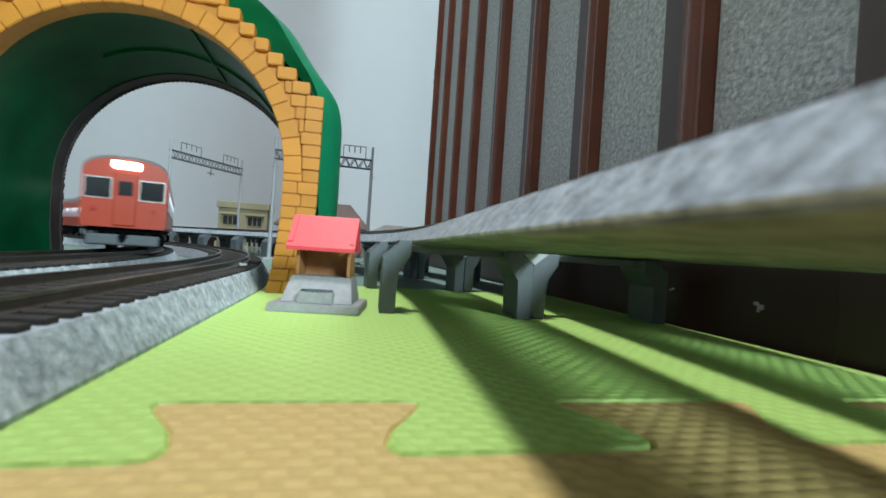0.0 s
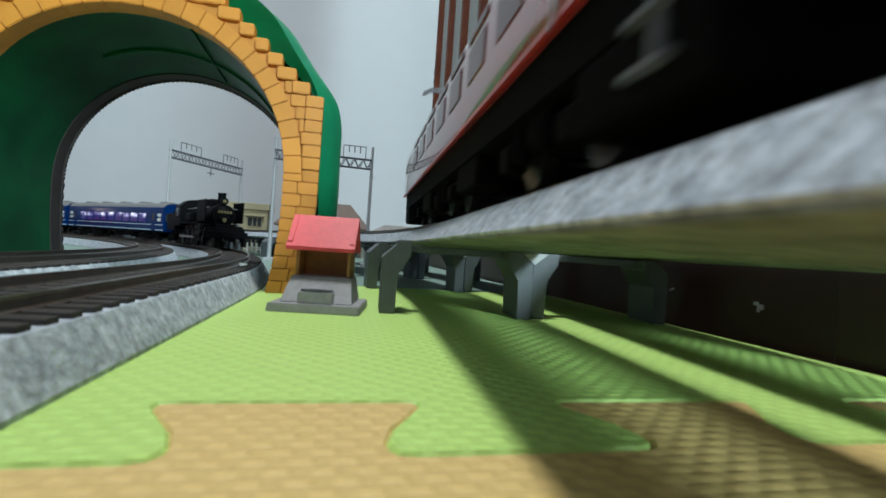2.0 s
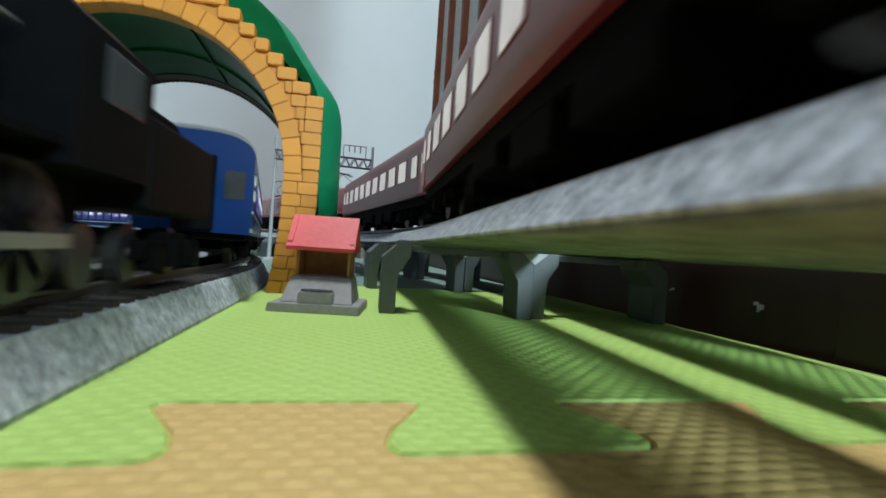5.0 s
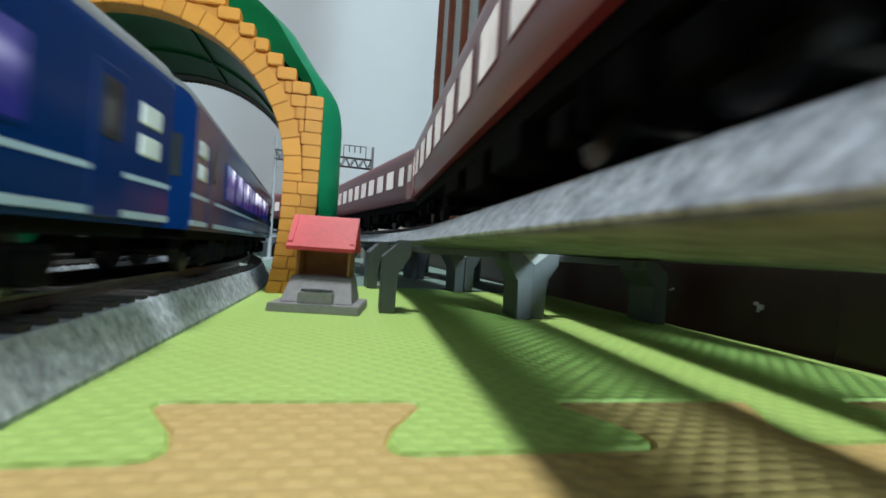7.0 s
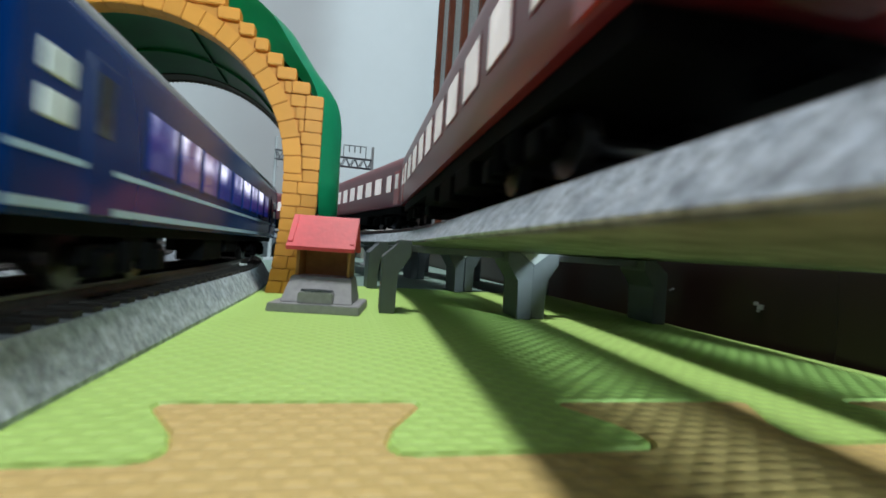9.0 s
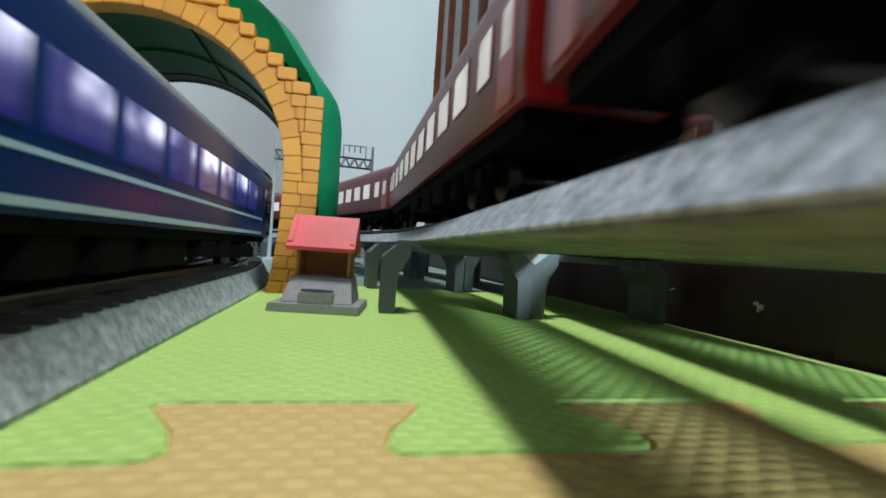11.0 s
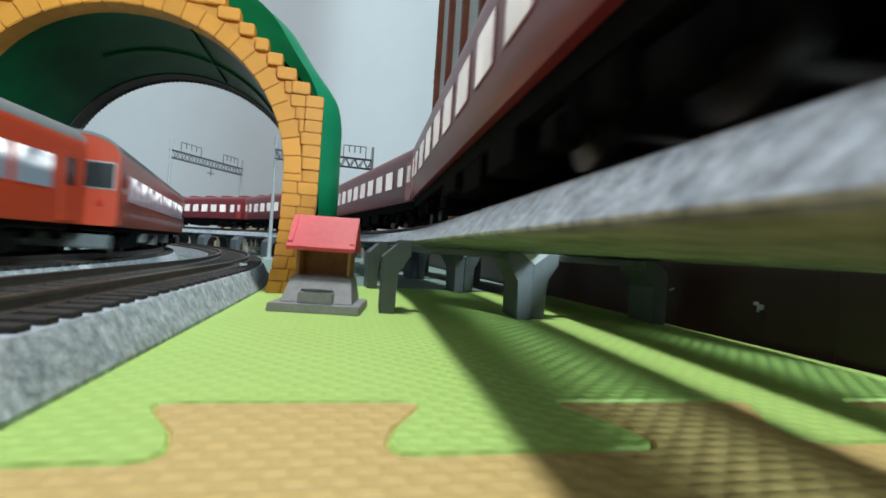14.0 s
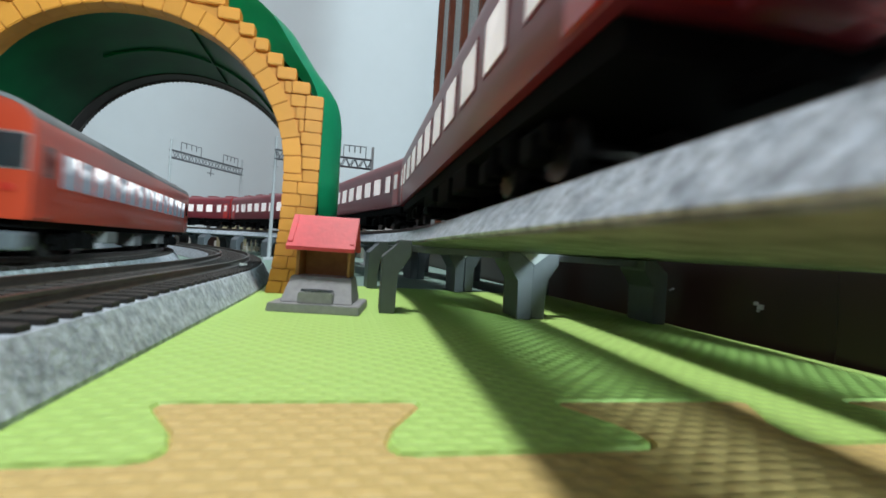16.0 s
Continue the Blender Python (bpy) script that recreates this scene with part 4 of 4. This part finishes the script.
    for s in (-1, 1):
        bm = B()
        box(bm, s * 0.0135, s * 0.0165, 0.080, 0.087, 0.0020, 0.0090, 0.0005)
        part("step", bm, "loco_black", th)
    # cab
    bm = B()
    prism(bm, [(-0.0168, 0.0175), (-0.0168, 0.0360), (-0.0100, 0.0420), (0, 0.0435), (0.0100, 0.0420), (0.0168, 0.0360), (0.0168, 0.0175)], -0.049, -0.022)
    cab = part("cab", bm, "loco_black", th)
    for s in (-1, 1):
        bm = B()
        box(bm, s * 0.0166, s * 0.0171, -0.044, -0.030, 0.0270, 0.0345, 0.0002)
        part("cab_window", bm, "glass", cab)
    # tender
    bm = B()
    box(bm, -0.0160, 0.0160, -0.098, -0.053, 0.0135, 0.0300, 0.0008)
    tender = part("tender", bm, "loco_black", th)
    bm = B()
    box(bm, -0.0125, 0.0125, -0.084, -0.054, 0.0295, 0.0345, 0.003)
    part("coal_load", bm, "black", tender)
    bm = B()
    cyl(bm, (0, -0.096, 0.0325), (0, -0.091, 0.0325), 0.0024, seg=14)
    part("tender_lamp", bm, "loco_black", tender)
    bogie(th, -0.076)
    grow = Matrix.Diagonal((1.13, 0.90, 1.10, 1))
    for o in th.children_recursive:
        if o.parent in DRIVERS:
            o.data.transform(Matrix.Scale(1.10, 4))
        elif o in DRIVERS:
            o.data.transform(Matrix.Scale(1.10, 4))
            o.matrix_basis = Matrix.Translation((o.location.x * 1.13, o.location.y * 0.90, o.location.z * 1.10))
        else:
            o.data.transform(grow)
    return th


DRIVERS = []


# ---------------------------------------------------------------- gantries, buildings
def gantry(a, top_a, b, top_b):
    """Two masts on the ground at a and b with a lattice beam between their heads."""
    a, b = Vector((*a, 0.0)), Vector((*b, 0.0))
    th = thing("catenary_gantry", "grey lattice catenary gantry on slim masts", "gantry", "catenary gantries")
    d = (b - a).normalized()
    side = Vector((-d.y, d.x, 0))

    def at(t, drop):
        p = a.lerp(b, t)
        return Vector((p.x, p.y, top_a + (top_b - top_a) * t - drop))
    for p, t in ((a, 0.0), (b, 1.0)):
        bm = B()
        cyl(bm, p, at(t, 0.0), 0.0021, 0.0014, seg=12)
        box(bm, p.x - 0.005, p.x + 0.005, p.y - 0.005, p.y + 0.005, 0.0, 0.003, 0.0004)
        cyl(bm, at(t, 0.032) - d * 0.003, at(t, 0.032) + d * 0.004, 0.0005, seg=6)
        part("mast", bm, "mast", th)
    n, w = 22, 0.0026
    bm = B()
    for o in (-w, w):
        for drop in (0.0235, 0.0138):
            cyl(bm, at(0, drop) + side * o, at(1, drop) + side * o, 0.0007, seg=6)
        for i in range(n):
            lo, hi = (0.0235, 0.0138) if i % 2 else (0.0138, 0.0235)
            cyl(bm, at(i / n, lo) + side * o, at((i + 1) / n, hi) + side * o, 0.0005, seg=5)
    part("lattice_beam", bm, "truss", th)
    for t0, t1 in ((0.12, 0.38), (0.70, 0.93)):
        bm = B()
        for t in (t0, t1):
            cyl(bm, at(t, 0.0138), at(t, 0.0005), 0.0005, seg=6)
        cyl(bm, at(t0, 0.0005), at(t1, 0.0005), 0.0005, seg=6)
        for f in (0.25, 0.5, 0.75):
            t = t0 + (t1 - t0) * f
            cyl(bm, at(t, 0.0005), at(t, 0.0075), 0.0006, seg=5)
        part("insulator_frame", bm, "truss", th)
    bm = B()
    cyl(bm, at(0.53, 0.0235), at(0.53, 0.036), 0.0006, seg=6)
    cyl(bm, at(0.53, 0.032) - d * 0.006, at(0.53, 0.032) + d * 0.006, 0.0006, seg=6)
    part("wire_hanger", bm, "truss", th)
    return th


def flat_building():
    th = thing("flat_roofed_building", "beige model building with flat parapet roof", "building", at=pose(-0.178, 0.985, -0.01, 0, 0, 0))
    bm = B()
    box(bm, -0.043, 0.043, -0.035, 0.035, 0, 0.090)
    part("wall", bm, "beige", th)
    bm = B()
    for x0, x1, y0, y1 in ((-0.046, 0.046, -0.038, -0.033), (-0.046, 0.046, 0.033, 0.038), (-0.046, -0.041, -0.033, 0.033), (0.041, 0.046, -0.033, 0.033)):
        box(bm, x0, x1, y0, y1, 0.086, 0.098, 0.0008)
    part("parapet", bm, "beige", th)
    bm = B()
    box(bm, -0.041, 0.041, -0.033, 0.033, 0.088, 0.0905)
    part("roof", bm, "grey_roof", th)
    for x in (-0.0215, 0.0215):
        for z in (0.016, 0.054):
            bm = B()
            box(bm, x - 0.0135, x + 0.0135, -0.0362, -0.0345, z, z + 0.019)
            win = part("window", bm, "beige", th)
            bm = B()
            box(bm, x - 0.0120, x + 0.0120, -0.0366, -0.0358, z + 0.0015, z + 0.0175)
            part("pane", bm, "glass", win)
            for k in range(1, 3):
                bm = B()
                box(bm, x - 0.0120 + k * 0.0080 - 0.0006, x - 0.0120 + k * 0.0080 + 0.0006, -0.037, -0.0365, z + 0.0015, z + 0.0175)
                part("mullion", bm, "beige", win)
            bm = B()
            box(bm, x - 0.0165, x + 0.0165, -0.041, -0.0345, z + 0.0195, z + 0.0225, 0.0005)
            part("canopy", bm, "beige", th)


def house(at, w, d, h, rise, ridge, roof, label):
    """A small house with a hipped roof, ridge along x."""
    th = thing("house", label, "house", "model houses", at=at)
    bm = B()
    box(bm, -w / 2, w / 2, -d / 2, d / 2, 0, h)
    part("wall", bm, "house_wall", th)
    o, e = 0.010, h - 0.002
    eave = [(-w / 2 - o, -d / 2 - o), (w / 2 + o, -d / 2 - o), (w / 2 + o, d / 2 + o), (-w / 2 - o, d / 2 + o)]
    top = [Vector((-ridge / 2, 0, h + rise)), Vector((ridge / 2, 0, h + rise))]
    c = [Vector((x, y, e)) for x, y in eave]
    for pts in ((c[0], c[1], top[1], top[0]), (c[2], c[3], top[0], top[1]), (c[1], c[2], top[1]), (c[3], c[0], top[0])):
        bm = B()
        f = bm.faces.new([bm.verts.new(p) for p in pts])
        r = bmesh.ops.extrude_face_region(bm, geom=[f])
        bmesh.ops.translate(bm, verts=[v for v in r["geom"] if isinstance(v, bmesh.types.BMVert)], vec=(0, 0, 0.0025))
        part("roof_slope", bm, roof, th)
    n = max(2, int(w / 0.045))
    for i in range(n):
        x = -w / 2 + w * (i + 0.5) / n
        bm = B()
        box(bm, x - 0.010, x + 0.010, -d / 2 - 0.0012, -d / 2 + 0.001, h * 0.62, h * 0.92)
        win = part("window", bm, "white", th)
        bm = B()
        box(bm, x - 0.0085, x + 0.0085, -d / 2 - 0.0018, -d / 2 - 0.001, h * 0.64, h * 0.90)
        part("pane", bm, "glass", win)


def picket_fence(at, length, height):
    th = thing("picket_fence", "small white plastic picket fence", "fence", at=at)
    n = 6
    for i in range(n):
        x = -length / 2 + length * i / (n - 1)
        bm = B()
        prism(bm, [(x - 0.0012, 0), (x + 0.0012, 0), (x + 0.0012, height * 0.9), (x, height), (x - 0.0012, height * 0.9)], -0.0006, 0.0006)
        part("picket", bm, "white", th)
    for z in (0.25, 0.45):
        bm = B()
        box(bm, -length / 2, length / 2, 0.0006, 0.0016, height * z, height * z + 0.0016)
        part("fence_rail", bm, "white", th)


def backing():
    """Low boards and blocks on the floor behind the viaduct."""
    for name, x0, x1, y0, y1, z1, mat, label, cat in (
            # the dark strip is added only to keep openings under the deck black
            ("low_plank", -0.52, 0.10, 1.040, 1.052, 0.020, "board", "low dark strip added behind the viaduct to keep its openings black", "plank"),
            ("foam_board", -0.338, -0.238, 1.058, 1.066, 0.0385, "white", "white foam board standing behind the viaduct", "board"),
            ("white_block", -0.302, -0.268, 0.975, 0.990, 0.0195, "white", "white plastic block behind the viaduct", "block"),
            ("white_block", -0.231, -0.223, 0.975, 0.983, 0.0130, "white", "narrow white plastic block behind the viaduct", "block")):
        bm = B()
        box(bm, x0, x1, y0, y1, -0.0102, z1, 0.0008)
        tagged(link_mesh(name, bm, mat), label, cat)


def ceiling_lamp(x, y, r, label):
    th = thing("ceiling_lamp", label, "lamp", "ceiling lamps")
    bm = B()
    cyl(bm, (x, y, 2.34), (x, y, 2.40), r, seg=40)
    part("housing", bm, "white", th)


# ---------------------------------------------------------------- build
room()
mats()
partition()
lay_track("ground_track", NEAR, 0.0, "grey roadbed model track curving on the mat", 0.0210, GROUND_BED)
lay_track("ground_track", INNER, 0.0, "grey roadbed model track on the inner curve", 0.0210, GROUND_BED)
lay_track("raised_track", HIGH, HIGH_BASE, "grey roadbed model track raised on piers", 0.0210, BED)
lay_track("raised_track", HIGH_2, HIGH_BASE, "grey roadbed model track on the outer raised line", 0.0195, BED)
place_piers()
tunnel()
hut()
gantry((-0.2175, 0.671), 0.1425, (-0.153, 0.782), 0.1415)
gantry((-0.072, 0.537), 0.1325, (0.029, 0.511), 0.1270)
flat_building()
house(pose(-0.030, 0.945, -0.01, 0, 0, 0), 0.150, 0.09, 0.062, 0.045, 0.095, "brown_roof", "brown hip-roofed model house behind the viaduct")
house(pose(0.105, 0.870, -0.01, 0, 0, 0), 0.130, 0.08, 0.046, 0.024, 0.05, "grey_roof", "low grey-roofed model house behind the viaduct")
picket_fence(pose(-0.137, 0.800, 0, 0, 0, 10), 0.034, 0.016)
backing()
ceiling_lamp(-0.06, 0.05, 0.24, "round white ceiling lamp")

# rolling stock
TRAIN_HIGH, TRAIN_NEAR, TRAIN_INNER = [], [], []   # (thing, wheelbase half, offset from the train's head)
_rnd = random.Random(11)
TRAIN_HIGH.append((electric_loco(), 76.0, 107.0))
_first = maroon_coach(_rnd)
for _i in range(9):
    _c = _first if _i == 0 else copy_thing(_first, Matrix())
    TRAIN_HIGH.append((_c, 80.0, 232.0 + 253.0 * (_i + 0.5)))
TRAIN_NEAR.append((steam_loco(), 45.0, 86.0))
_kinds = [blue_coach(_rnd, 0), blue_coach(_rnd, 1)]
for _i, _k in enumerate((0, 1, 0, 1)):
    _c = _kinds[_k] if _i < 2 else copy_thing(_kinds[_k], Matrix())
    TRAIN_NEAR.append((_c, 84.0, 197.0 + 260.0 * (_i + 0.5)))
_cars = [railcar(_rnd, False, False), railcar(_rnd, False, True)]
for _i in range(6):
    if _i == 5:
        _c = railcar(_rnd, True, True)
    else:
        _c = _cars[_i % 2] if _i < 2 else copy_thing(_cars[_i % 2], Matrix())
    TRAIN_INNER.append((_c, 84.0, 260.0 * (_i + 0.5)))


def run(oval, train, z, head, forward, step=0.2):
    """Keys for each vehicle of a train whose head is at head(t) mm along the oval; it goes away from the camera if forward."""
    sign = 1 if forward else -1
    k = round(16 / step)
    for ob, half, offset in train:
        rows = []
        for i in range(k + 1):
            t = 16.0 * i / k
            s = head(t) - sign * offset
            fx, fy, _, _ = oval.at(s + sign * half)
            bx, by, _, _ = oval.at(s - sign * half)
            ang = math.degrees(math.atan2(fy - by, fx - bx)) - 90
            rows.append((t, pose((fx + bx) / 2, (fy + by) / 2, z, 0, 0, ang)))
        walk(ob, rows)


def railcar_head(t):
    """Quickening at first, then slowing a little."""
    a, b = 1790.0, 168.0 + INNER.length
    if t < 1.6:
        return a + 285.0 * t + 17.0 * t * t
    if t > 9.6:
        return b + 236.0 * (t - 11.80)
    p, q = a + 285.0 * 1.6 + 17.0 * 1.6 ** 2, b + 236.0 * (9.6 - 11.80)
    return p + (q - p) * (t - 1.6) / 8.0


def motions():
    """Heads are in mm beyond y_near on each oval."""
    run(HIGH, TRAIN_HIGH, HIGH_RAIL, lambda t: 57.0 - HIGH.n + 145.0 * (t - 0.68) + 6.0 * min(2.0, max(0.0, t - 1.0)) - 16.0 * max(0.0, 1.0 - t), True)
    run(NEAR, TRAIN_NEAR, GROUND_RAIL, lambda t: 98.0 + 157.5 * (4.0 - t) + 17.0 * max(0.0, 3.0 - t) ** 2, False)
    run(INNER, TRAIN_INNER, GROUND_RAIL, railcar_head, True)
    # driving wheels of the steam locomotive roll
    for w in DRIVERS:
        x, y, z = w.location
        walk(w, [(i / 15, pose(x, y, z, -math.degrees(0.1575 * i / 15 / 0.0099) % 360 - 360, 0, 0)) for i in range(241)])


motions()
